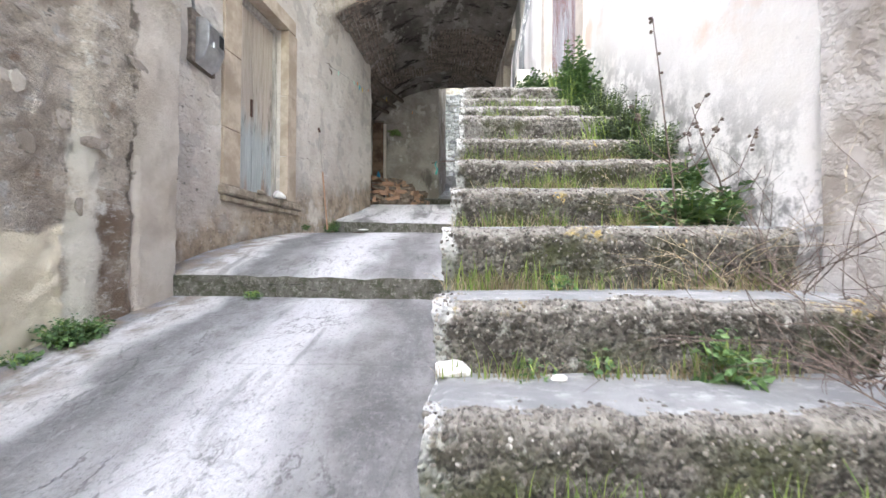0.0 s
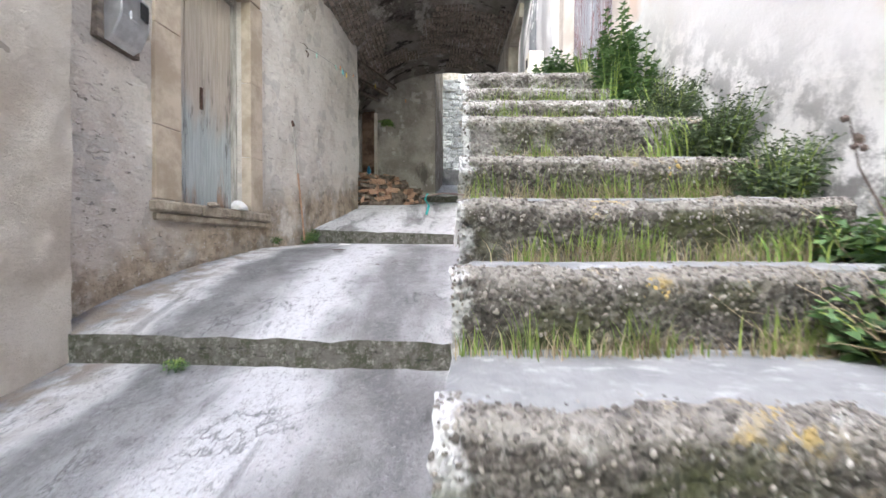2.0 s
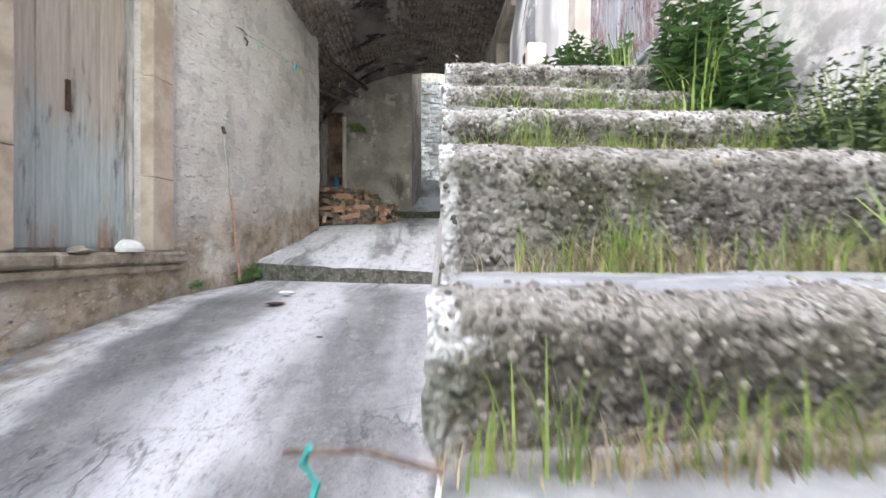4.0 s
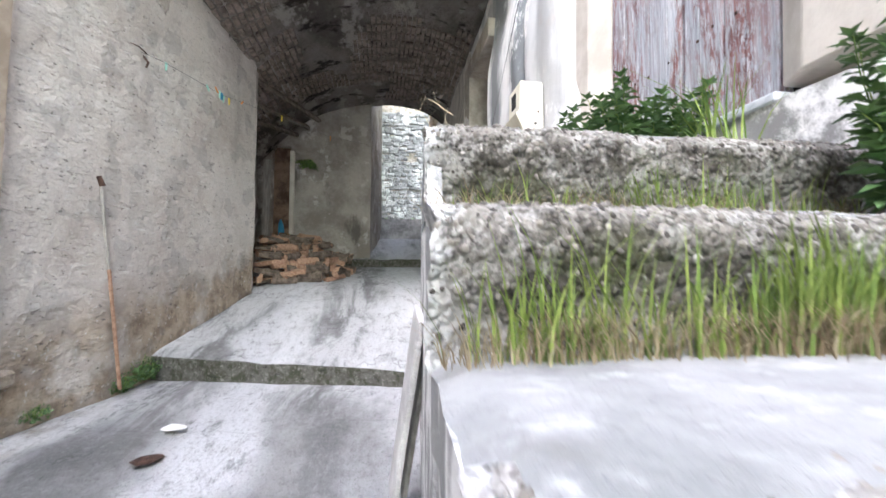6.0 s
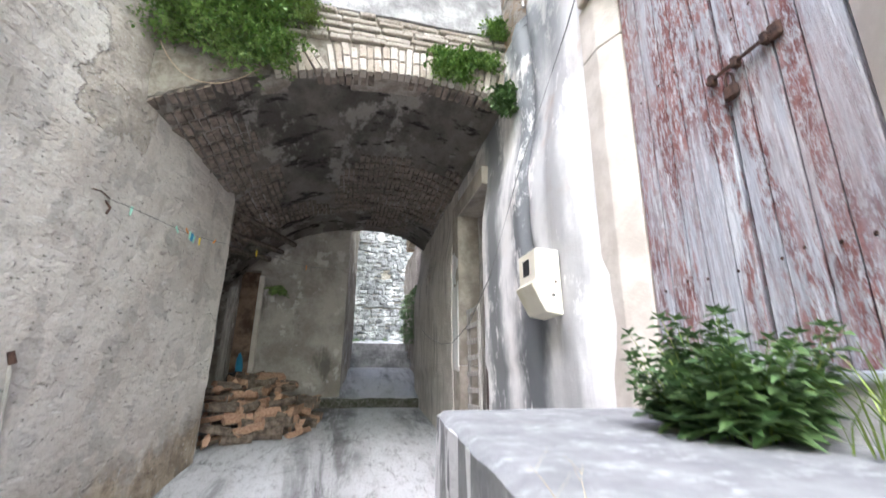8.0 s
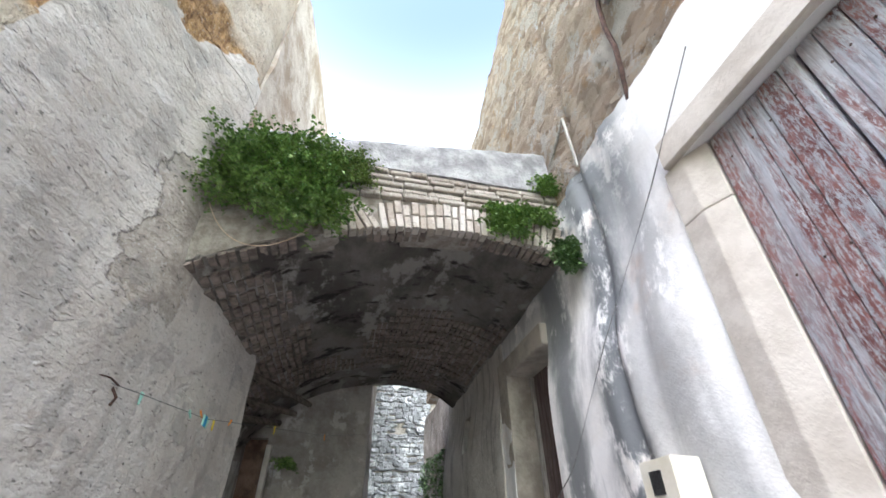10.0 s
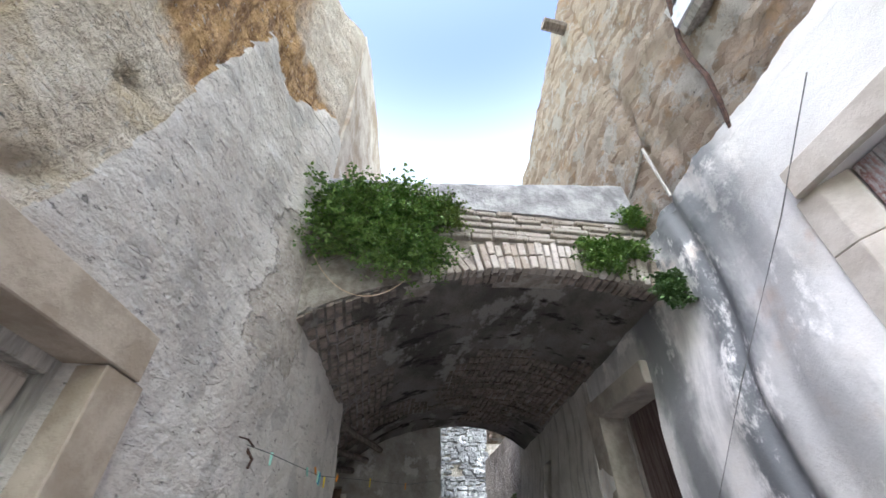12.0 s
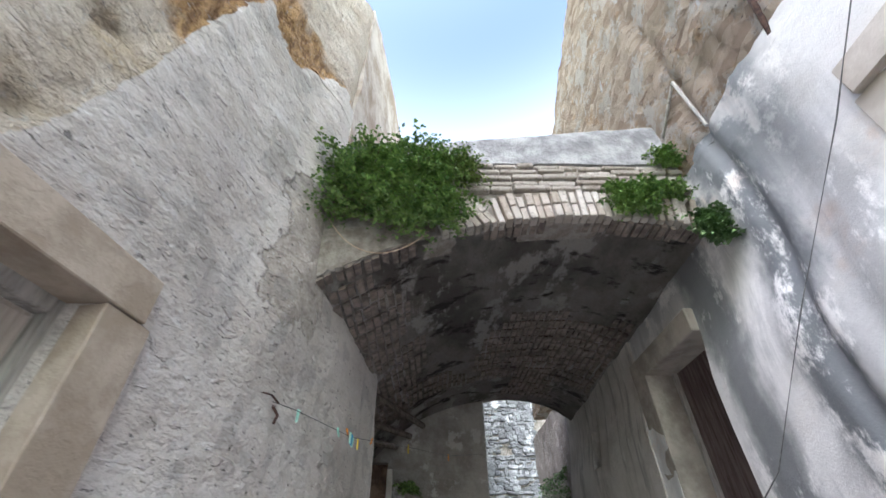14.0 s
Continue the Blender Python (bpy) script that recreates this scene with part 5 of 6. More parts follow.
# ---- plants ----
class Soup:
    """Many small leaves, blades and stems gathered into one mesh."""

    def __init__(self):
        self.v, self.f = [], []

    def leaf(self, p, d, up, length, width, fold=0.25):
        d = d.normalized()
        side = d.cross(up)
        side = side.normalized() if side.length > 1e-4 else d.orthogonal().normalized()
        n = side.cross(d)
        o = len(self.v)
        mid = p + d * length * 0.45 - n * length * 0.03
        self.v += [p, mid + side * width * 0.5 + n * width * fold, p + d * length - n * length * 0.12, mid - side * width * 0.5 + n * width * fold, mid]
        self.f += [[o, o + 1, o + 4], [o + 1, o + 2, o + 4], [o + 2, o + 3, o + 4], [o + 3, o, o + 4]]

    def blade(self, p, d, height, width, bend):
        side = Vector((-d.y, d.x, 0)).normalized()
        o = len(self.v)
        for i, w in ((0, 1.0), (1, 0.85), (2, 0.55)):
            t = i / 3
            c = p + Vector((0, 0, height * (t - 0.25 * t * t * min(bend, 1)))) + d * height * bend * t * t
            self.v += [c - side * width * w / 2, c + side * width * w / 2]
        self.v.append(p + Vector((0, 0, height * (1 - 0.25 * min(bend, 1)))) + d * height * bend)
        self.f += [[o, o + 1, o + 3, o + 2], [o + 2, o + 3, o + 5, o + 4], [o + 4, o + 5, o + 6]]

    def stem(self, pts, r, r2=None):
        r2 = r * 0.5 if r2 is None else r2
        base = len(self.v)
        for i, p in enumerate(pts):
            d = (pts[min(i + 1, len(pts) - 1)] - pts[max(i - 1, 0)]).normalized()
            a = d.cross(Vector((0.31, 0.2, 0.93)))
            a = a.normalized() if a.length > 1e-3 else Vector((1, 0, 0))
            b = d.cross(a)
            q = r + (r2 - r) * i / (len(pts) - 1)
            self.v += [p + (a * math.cos(t) + b * math.sin(t)) * q for t in (0, 2.094, 4.189)]
        for i in range(len(pts) - 1):
            for j in range(3):
                o = base + i * 3
                self.f.append([o + j, o + (j + 1) % 3, o + 3 + (j + 1) % 3, o + 3 + j])

    def make(self, name, material, parent=None, label="", kind=""):
        me = bpy.data.meshes.new(name)
        me.from_pydata([tuple(v) for v in self.v], [], self.f)
        me.materials.append(material)
        ob = new(name, me)
        ob.parent = parent
        if label:
            ob["label"] = label
        if kind:
            ob["kind"] = kind
        return ob


def rand_dir(rnd, zlo=-1.0, zhi=1.0):
    a, z = rnd.uniform(0, 2 * math.pi), rnd.uniform(zlo, zhi)
    return Vector((math.cos(a), math.sin(a), z))


def hanging_clump(name, label, seed, roots, n, reach, drop, leaf=0.036, mat=None, out=Vector((0, -1, 0))):
    """A bushy wall plant: sprays that spring out of the wall and arch over, thick with small leaves."""
    rnd = random.Random(seed)
    thing = empty(name, label, "plant", "wall plants")
    st, lf = Soup(), Soup()
    for _ in range(n):
        root = roots(rnd)
        d = (out * rnd.uniform(0.3, 1.0) + rand_dir(rnd, -0.2, 1.0) * 0.8).normalized()
        ln = reach * rnd.uniform(0.45, 1.1)
        pts = []
        for i in range(6):
            t = i / 5
            pts.append(root + d * ln * t + Vector((0, 0, -drop * t * t * rnd.uniform(0.7, 1.1))))
        st.stem(pts, 0.002, 0.001)
        for i in range(1, 6):
            for _k in range(4):
                p = pts[i - 1].lerp(pts[i], rnd.random()) + rand_dir(rnd) * 0.02
                lf.leaf(p, rand_dir(rnd, -0.7, 0.5), Vector((0, -0.4, 1)) + rand_dir(rnd) * 0.5, leaf * rnd.uniform(0.6, 1.25), leaf * rnd.uniform(0.55, 0.9))
    st.make("stem_growth", M_TWIG, thing, "", "stuff")
    lf.make("foliage", mat or M_LEAF, thing, "", "stuff")
    return thing


def upright_weed(name, label, seed, base, radius, n, height, leaf=0.07, mat=None, group="weeds on the stairs", slim=0.42, keep=None):
    """A clump of upright stems with pairs of pointed leaves."""
    rnd = random.Random(seed)
    thing = empty(name, label, "plant", group)
    thing.location = base
    st, lf = Soup(), Soup()
    for _ in range(n):
        a, r = rnd.uniform(0, 2 * math.pi), radius * math.sqrt(rnd.random())
        foot = Vector((math.cos(a) * r * 0.6, math.sin(a) * r * 0.6, 0))
        top = Vector((math.cos(a) * r * 1.2, math.sin(a) * r * 1.2, height * rnd.uniform(0.45, 1.05) * (1 - 0.3 * r / radius)))
        if keep and base[0] + top.x > keep:
            top.x = keep - base[0]
            foot.x = min(foot.x, top.x)
        pts = [foot.lerp(top, t) + Vector((0, 0, 0.03 * math.sin(t * 3.1))) + rand_dir(rnd) * 0.006 for t in (0, 0.25, 0.5, 0.75, 1)]
        st.stem(pts, 0.003, 0.0015)
        k = max(5, int(height / (0.035 if leaf > 0.045 else 0.016)))
        wild = 0.3 if leaf > 0.045 else 0.9
        for i in range(k):
            t = 0.12 + 0.88 * i / (k - 1)
            p = foot.lerp(top, t)
            az = i * 1.57 + rnd.uniform(-0.3, 0.3)
            size = leaf * (1.15 - 0.65 * t) * rnd.uniform(0.8, 1.2)
            for s in (0, math.pi):
                d = Vector((math.cos(az + s), math.sin(az + s), rnd.uniform(-0.25, 0.45)))
                if keep and base[0] + p.x + d.x * size > keep:
                    d.x = -abs(d.x)
                lf.leaf(p + rand_dir(rnd) * (wild - 0.3) * 0.05, d + rand_dir(rnd) * (wild - 0.3), Vector((0, 0, 1)) + rand_dir(rnd) * wild, size, size * slim * rnd.uniform(0.9, 1.2))
        for s in range(4):
            lf.leaf(top, Vector((math.cos(s * 1.57), math.sin(s * 1.57), 1.0)), Vector((0, 0, 1)), leaf * 0.4, leaf * 0.2)
    st.make("stem_growth", M_GRASS, thing, "", "stuff")
    lf.make("foliage", mat or M_NETTLE, thing, "", "stuff")
    return thing


# ferns and ivy on the arch
hanging_clump("wall_fern", "large bright green bush growing out of the arch", 3, lambda r: Vector((r.uniform(-1.78, -0.85), 6.74, r.uniform(5.85, 6.62))), 560, 0.42, 0.16, 0.042)
hanging_clump("wall_fern", "large bright green bush growing out of the arch", 4, lambda r: Vector((r.uniform(-1.25, -0.8), 6.70, r.uniform(5.75, 6.1))), 160, 0.28, 0.2, 0.042)
hanging_clump("wall_fern", "trailing yellow-green creeper beside the arch bush", 5, lambda r: Vector((r.uniform(-0.95, -0.6), 6.76, r.uniform(6.3, 6.6))), 150, 0.25, 0.12, 0.03, mat_leaf("creeper_leaf", (0.10, 0.17, 0.03), (0.25, 0.33, 0.08)))
hanging_clump("wall_creeper", "leafy creeper hanging over the brick ring", 6, lambda r: Vector((r.uniform(0.62, 0.95), 6.76, r.uniform(5.95, 6.28))), 110, 0.2, 0.14, 0.045)
hanging_clump("wall_creeper", "leafy creeper hanging over the brick ring", 7, lambda r: Vector((r.uniform(0.95, 1.2), 6.76, r.uniform(6.12, 6.3))), 50, 0.15, 0.08, 0.04)
hanging_clump("wall_creeper", "dark ivy tuft in the corner of the arch", 8, lambda r: Vector((r.uniform(1.22, 1.32), 6.68, r.uniform(5.6, 5.85))), 60, 0.15, 0.1, 0.055, M_NETTLE)
hanging_clump("wall_creeper", "small green tuft at the end of the coping", 9, lambda r: Vector((r.uniform(1.18, 1.32), 6.76, r.uniform(6.55, 6.75))), 60, 0.16, 0.08, 0.035)
hanging_clump("wall_creeper", "thin green tuft below the niche beam", 10, lambda r: Vector((r.uniform(-1.4, -1.2), 11.15, r.uniform(4.6, 4.72))), 26, 0.16, 0.1, 0.05)
hanging_clump("wall_creeper", "dark creeper on the passage wall", 14, lambda r: Vector((1.38, r.uniform(12.2, 14.4), r.uniform(4.0, 5.2))), 80, 0.16, 0.2, 0.06, M_NETTLE, Vector((-1, 0, 0)))
hanging_clump("wall_creeper", "green weeds at the foot of the far stone wall", 15, lambda r: Vector((r.uniform(-0.3, 1.4), 16.4, r.uniform(4.1, 4.35))), 50, 0.2, 0.12, 0.05, M_NETTLE, Vector((0, -1, 0.5)))

# weeds along the right of the stairs
upright_weed("nettle", "dense dark green nettle clump before the red door", 41, (1.14, 4.70, 2.955), 0.27, 64, 0.44, 0.105, slim=0.5, keep=1.33)
upright_weed("nettle", "smaller nettle clump beside the dark wall", 46, (1.2, 5.1, 2.97), 0.12, 10, 0.26, 0.08, keep=1.33)
upright_weed("nettle", "tall leafy green weed on the upper steps", 42, (1.22, 3.78, 2.67), 0.13, 24, 0.64, 0.09, keep=1.34)
upright_weed("nettle", "tall leafy green weed on the upper steps", 47, (1.24, 3.52, 2.455), 0.13, 16, 0.5, 0.095, keep=1.34)
upright_weed("mugwort", "bushy grey-green weed against the white wall", 43, (1.20, 3.12, 2.21), 0.16, 60, 0.36, 0.036, M_MUG, keep=1.34)
upright_weed("mugwort", "bushy grey-green weed against the white wall", 44, (1.22, 2.74, 1.975), 0.17, 60, 0.34, 0.036, M_MUG, keep=1.34)
upright_weed("mugwort", "bushy grey-green weed against the white wall", 45, (1.24, 2.43, 1.77), 0.14, 46, 0.3, 0.034, M_MUG, keep=1.34)
upright_weed("pellitory", "low dark green broad-leaved weed on a step", 48, (1.10, 1.83, 1.335), 0.2, 36, 0.22, 0.075, M_NETTLE, slim=0.75, keep=1.33)
upright_weed("pellitory", "low dark green broad-leaved weed on a step", 49, (1.24, 2.14, 1.555), 0.14, 18, 0.2, 0.07, M_NETTLE, slim=0.75, keep=1.33)
upright_weed("pellitory", "small green weed at the foot of a riser", 50, (0.84, 1.21, 0.85), 0.08, 12, 0.14, 0.04, M_NETTLE, slim=0.6)
upright_weed("pellitory", "small green weed at the foot of a riser", 51, (0.47, 1.24, 0.85), 0.03, 4, 0.09, 0.03, M_NETTLE, slim=0.6)
upright_weed("pellitory", "small green weed at the foot of a riser", 52, (0.27, 1.25, 0.85), 0.06, 6, 0.045, 0.025, M_NETTLE, slim=0.6)
upright_weed("pellitory", "small green weed at the foot of a riser", 57, (0.42, 1.56, 1.085), 0.06, 6, 0.07, 0.03, M_NETTLE, slim=0.6)
upright_weed("pellitory", "bushy green weed at the foot of the cream wall", 53, (-2.28, 2.56, 0.70), 0.15, 44, 0.16, 0.04, M_NETTLE, "weeds along the lane", 0.8)
upright_weed("pellitory", "low green weed at the foot of the cream wall", 58, (-2.33, 2.3, 0.62), 0.08, 14, 0.07, 0.035, M_NETTLE, "weeds along the lane", 0.8)
upright_weed("pellitory", "small-leaved green weed at the lane step", 54, (-1.90, 6.95, 1.70), 0.12, 40, 0.2, 0.035, M_NETTLE, "weeds along the lane", 0.8)
upright_weed("pellitory", "small-leaved green weed at the lane step", 55, (-1.95, 6.75, 1.67), 0.12, 30, 0.12, 0.035, M_NETTLE, "weeds along the lane", 0.8)
upright_weed("pellitory", "tiny green tuft below the door sill", 56, (-2.08, 6.15, 1.66), 0.07, 18, 0.07, 0.03, M_NETTLE, "weeds along the lane", 0.8)
upright_weed("pellitory", "mossy green tuft in the step joint", 59, (-1.55, 3.36, 0.90), 0.05, 18, 0.035, 0.02, M_NETTLE, "weeds along the lane", 0.8)


def grass_on_step(k, seed):
    """Grass and dead straw in the joint between a tread and the riser above it."""
    rnd = random.Random(seed)
    y, z = STEPS[k + 1][0], STEPS[k][1]
    x0 = XS(y)
    green, dry = Soup(), Soup()
    dense = {2: 0.55, 3: 1.0, 4: 1.1, 5: 1.2, 6: 1.1, 7: 1.1, 8: 2.4, 9: 3.4, 10: 1.0}.get(k, 0.4)
    clumps = [rnd.random() for _ in range(int(16 * dense) + 3)]
    for c in clumps:
        cx = x0 + 0.05 + (RIGHT - x0 - 0.05) * c
        tall = rnd.uniform(0.07, 0.17) * (1.35 if k in (8, 9) else 0.95)
        for _ in range(rnd.randint(8, 24)):
            x = cx + rnd.gauss(0, 0.045)
            if not x0 + 0.01 < x < RIGHT - 0.03:
                continue
            p = Vector((x, y - 0.012 - abs(rnd.gauss(0, 0.018)), z + 0.004))
            d = Vector((rnd.gauss(0, 0.6), -abs(rnd.gauss(0.3, 0.4)), 0))
            d = d.normalized() if d.length > 0.01 else Vector((0, -1, 0))
            green.blade(p, d, tall * rnd.uniform(0.5, 1.2), rnd.uniform(0.003, 0.0065), rnd.uniform(0.05, 0.6))
        for _ in range(rnd.randint(26, 52)):
            x = min(max(cx + rnd.gauss(0, 0.07), x0 + 0.01), RIGHT - 0.03)
            p = Vector((x, y - 0.015 - abs(rnd.gauss(0, 0.02)), z + 0.004))
            d = Vector((rnd.gauss(0, 1), -abs(rnd.gauss(0.4, 0.5)), 0)).normalized()
            dry.blade(p, d, rnd.uniform(0.03, 0.11), rnd.uniform(0.0015, 0.004), rnd.uniform(0.4, 1.4))
    for s, n, m, lab in ((green, "grass", M_GRASS, "green grass sprouting at the foot of a riser"), (dry, "dry_grass", M_STRAW, "dead straw-coloured grass at the foot of a riser")):
        tagged(s.make(n, m), lab, "grass", "", "stuff")


for k in range(1, 11):
    grass_on_step(k, 100 + k)


def tall_grass(seed, base, n, height, spreadr):
    rnd = random.Random(seed)
    s = Soup()
    for _ in range(n):
        d = rand_dir(rnd, 0, 0)
        d.x = -abs(d.x) if rnd.random() < 0.75 else d.x * 0.3
        p = Vector(base) + Vector((rnd.gauss(0, spreadr), rnd.gauss(0, spreadr), 0))
        p.x = min(p.x, RIGHT - 0.05)
        s.blade(p, d.normalized(), height * rnd.uniform(0.6, 1.15), rnd.uniform(0.005, 0.009), rnd.uniform(0.2, 0.8))
    tagged(s.make("grass", M_GRASS), "tall green grass tuft on the stairs", "grass", "", "stuff")


tall_grass(1, (1.14, 3.56, 2.455), 34, 0.40, 0.06)
tall_grass(2, (1.18, 4.3, 2.93), 36, 0.34, 0.05)
tall_grass(3, (1.08, 2.8, 1.975), 40, 0.26, 0.06)
tall_grass(4, (1.12, 2.2, 1.555), 24, 0.13, 0.07)
tall_grass(5, (1.12, 0.86, 0.6), 26, 0.26, 0.05)


def dead_brush(seed, name, label, origin, n, length, radius, lean, mat):
    """Dry branching stalks."""
    rnd = random.Random(seed)
    s = Soup()
    for _ in range(n):
        p = Vector((rnd.gauss(0, 0.05), rnd.gauss(0, 0.06), 0))
        d = (Vector(lean) + rand_dir(rnd, -0.1, 0.9) * 0.75).normalized()
        pts = [p.copy()]
        seg = length * rnd.uniform(0.5, 1.1) / 7
        for i in range(7):
            d = (d + rand_dir(rnd) * 0.22 + Vector((0, 0, -0.05))).normalized()
            p = p + d * seg
            p.x = min(p.x, RIGHT - 0.04 - origin[0])
            pts.append(p.copy())
            if rnd.random() < 0.55:
                q, e = p.copy(), (d + rand_dir(rnd) * 0.9).normalized()
                tw = [q.copy()]
                for _k in range(4):
                    e = (e + rand_dir(rnd) * 0.2).normalized()
                    q = q + e * seg * 0.7
                    q.x = min(q.x, RIGHT - 0.04 - origin[0])
                    tw.append(q.copy())
                s.stem(tw, radius * 0.5, radius * 0.25)
        s.stem(pts, radius, radius * 0.4)
    ob = s.make(name, mat)
    ob.location = origin
    return tagged(ob, label, "plant", "", "stuff")


dead_brush(61, "dead_bramble", "tangle of dead brown bramble on the lowest steps", (1.20, 1.16, 0.85), 22, 0.62, 0.003, (-0.3, 0, 0.5), M_TWIG)
dead_brush(62, "dead_bramble", "tangle of dead brown bramble on the lowest steps", (1.25, 0.92, 0.70), 18, 0.62, 0.004, (-0.2, -0.1, 0.7), M_TWIG)
dead_brush(63, "dead_bramble", "tangle of dead brown bramble on the lowest steps", (1.22, 1.45, 1.085), 16, 0.55, 0.0028, (-0.3, 0, 0.5), M_TWIG)
dead_brush(64, "dry_straw", "long dry straw stems bent across the steps", (1.0, 1.5, 1.09), 16, 0.6, 0.0014, (-0.8, -0.2, 0.25), M_STRAW)
dead_brush(65, "dry_straw", "long dry straw stems bent across the steps", (1.15, 1.85, 1.335), 14, 0.5, 0.0013, (-0.8, -0.4, 0.2), M_STRAW)


dead_brush(66, "dry_straw", "dry grass stems at the edge of the landing", (0.22, 4.12, 2.92), 3, 0.13, 0.001, (-0.7, -0.2, 0.8), M_STRAW)


def seed_stalk(base, height, seed, lean):
    rnd = random.Random(seed)
    thing = empty("seed_stalk", "tall dark dry stalk with round seed heads", "plant", "dead weeds")
    thing.location = base
    s, heads = Soup(), Soup()
    top = Vector((lean[0], lean[1], height))
    pts = [top * t + rand_dir(rnd) * 0.006 for t in (0, 0.2, 0.4, 0.6, 0.8, 1)]
    s.stem(pts, 0.006, 0.002)
    runs = [pts[3:]]
    for t, dx in ((0.3, -0.15), (0.38, 0.17), (0.24, 0.22)):
        a = top * t
        run = [a, a + Vector((dx * 0.5, 0, 0.05)), a + Vector((dx * 0.8, 0.01, 0.15)), a + Vector((dx, 0.0, 0.2 + 0.1 * rnd.random()))]
        s.stem(run, 0.004, 0.0015)
        runs.append(run[2:])
    s.make("stalk", M_TWIG, thing)
    bm = bmesh.new()
    for run in runs:
        for i in range(6):
            p = run[0].lerp(run[-1], rnd.random()) + rand_dir(rnd) * 0.012
            stone_lump(bm, p, 0.008, (1, 1, 1.2), rnd)
    part("seed_head", bm, M_TWIG, thing)["kind"] = "stuff"


seed_stalk((0.99, 1.74, 1.335), 0.92, 5, (-0.09, 0.02))
seed_stalk((1.24, 1.75, 1.335), 0.5, 6, (-0.2, -0.05))


# ---- firewood ----
def log_mesh(seed):
    """A split log: a rough wedge with bark on its round side."""
    rnd = random.Random(seed)
    bm = bmesh.new()
    n = 5
    span = rnd.uniform(1.6, 2.9)
    r = rnd.uniform(0.06, 0.085)
    rings = []
    for e in (-0.5, -0.2, 0.15, 0.5):
        ring = [bm.verts.new((e * 0.34, rnd.uniform(-0.006, 0.006), -r * 0.35))]
        for i in range(n):
            a = math.pi / 2 - span / 2 + span * i / (n - 1)
            q = r * rnd.uniform(0.9, 1.1)
            ring.append(bm.verts.new((e * 0.34 + rnd.uniform(-0.008, 0.008), math.cos(a) * q, math.sin(a) * q - r * 0.35)))
        rings.append(ring)
    for a, b in zip(rings, rings[1:]):
        m = n + 1
        for j in range(m):
            f = bm.faces.new((a[j], a[(j + 1) % m], b[(j + 1) % m], b[j]))
            f.material_index = 0 if 0 < j < n else 1
    for ring in (rings[0][::-1], rings[-1]):
        bm.faces.new(ring).material_index = 1
    bmesh.ops.recalc_face_normals(bm, faces=bm.faces)
    return mesh_of("firewood_log", bm, [M_BARK, M_SPLIT])


def build_logs():
    rnd = random.Random(77)
    meshes = [log_mesh(i) for i in range(8)]
    for layer in range(6):
        for row in range(12):
            for col in range(4):
                x = -1.54 + col * 0.31 + row * 0.012 - 0.02 * layer + (0.1 if layer % 2 else 0)
                y = 9.02 + row * 0.125 + layer * 0.075 + col * 0.16 * (1 - layer * 0.06)
                ground = lerp(y, LANE["c"])
                z = ground + 0.055 + layer * 0.105 + rnd.uniform(-0.012, 0.012)
                if x + 0.16 > -0.36 or z > ground + 0.78 - 0.12 * col - 0.03 * max(0, 6 - row) or y > 10.7:
                    continue
                if layer < 4 and 3 < row and col < 3:
                    continue
                ob = new("firewood_log", meshes[rnd.randrange(8)])
                cross = rnd.random() < 0.3
                ob.matrix_basis = Matrix.Translation((x + rnd.uniform(-0.02, 0.02), y + rnd.uniform(-0.02, 0.02), z)) @ Euler((rnd.uniform(0, 6.28), rnd.uniform(-0.25, 0.25), (1.3 if cross else 0.35) + rnd.uniform(-0.6, 0.6))).to_matrix().to_4x4()
                tagged(ob, "split firewood log with reddish wood and dark bark", "firewood", "firewood pile against the wall")


build_logs()


# ---- boxes, lines and small things ----
def profile_box(name, prof, y0, y1, material, parent):
    """A box of a given outline in x and z, drawn along y."""
    bm = bmesh.new()
    a = [bm.verts.new((x, y0, z)) for x, z in prof]
    b = [bm.verts.new((x, y1, z)) for x, z in prof]
    n = len(prof)
    for i in range(n):
        bm.faces.new((a[i], a[(i + 1) % n], b[(i + 1) % n], b[i]))
    bm.faces.new(a[::-1])
    bm.faces.new(b)
    bmesh.ops.recalc_face_normals(bm, faces=bm.faces)
    bmesh.ops.bevel(bm, geom=list(bm.edges), offset=0.006, segments=2, affect='EDGES')
    return part(name, bm, material, parent)


def build_steel_meter():
    d = empty("meter_box", "dull steel meter box on the grey wall", "meter box")
    profile_box("body", [(-2.338, 3.50), (-2.26, 3.50), (-2.21, 3.44), (-2.21, 3.24), (-2.27, 3.10), (-2.338, 3.06)], 3.84, 4.12, M_STEEL, d)
    part("window", box_bm(-2.222, -2.206, 4.02, 4.10, 3.30, 3.42), M_DARK, d, "dark glazed reading window")
    part("hasp", box_bm(-2.214, -2.2, 3.92, 4.0, 3.24, 3.30, bevel=0.004), M_STEEL, d)
    part("backboard", box_bm(-2.43, -2.338, 3.79, 4.19, 3.06, 3.56, bevel=0.004), M_BEAM, d, "dark wooden backboard")
    bm = bmesh.new()
    tube(bm, [(-2.36, 3.86, 3.5), (-2.37, 3.84, 3.7), (-2.38, 3.8, 4.1), (-2.38, 3.78, 4.6)], 0.014)
    part("conduit", bm, M_CABLE, d)


build_steel_meter()


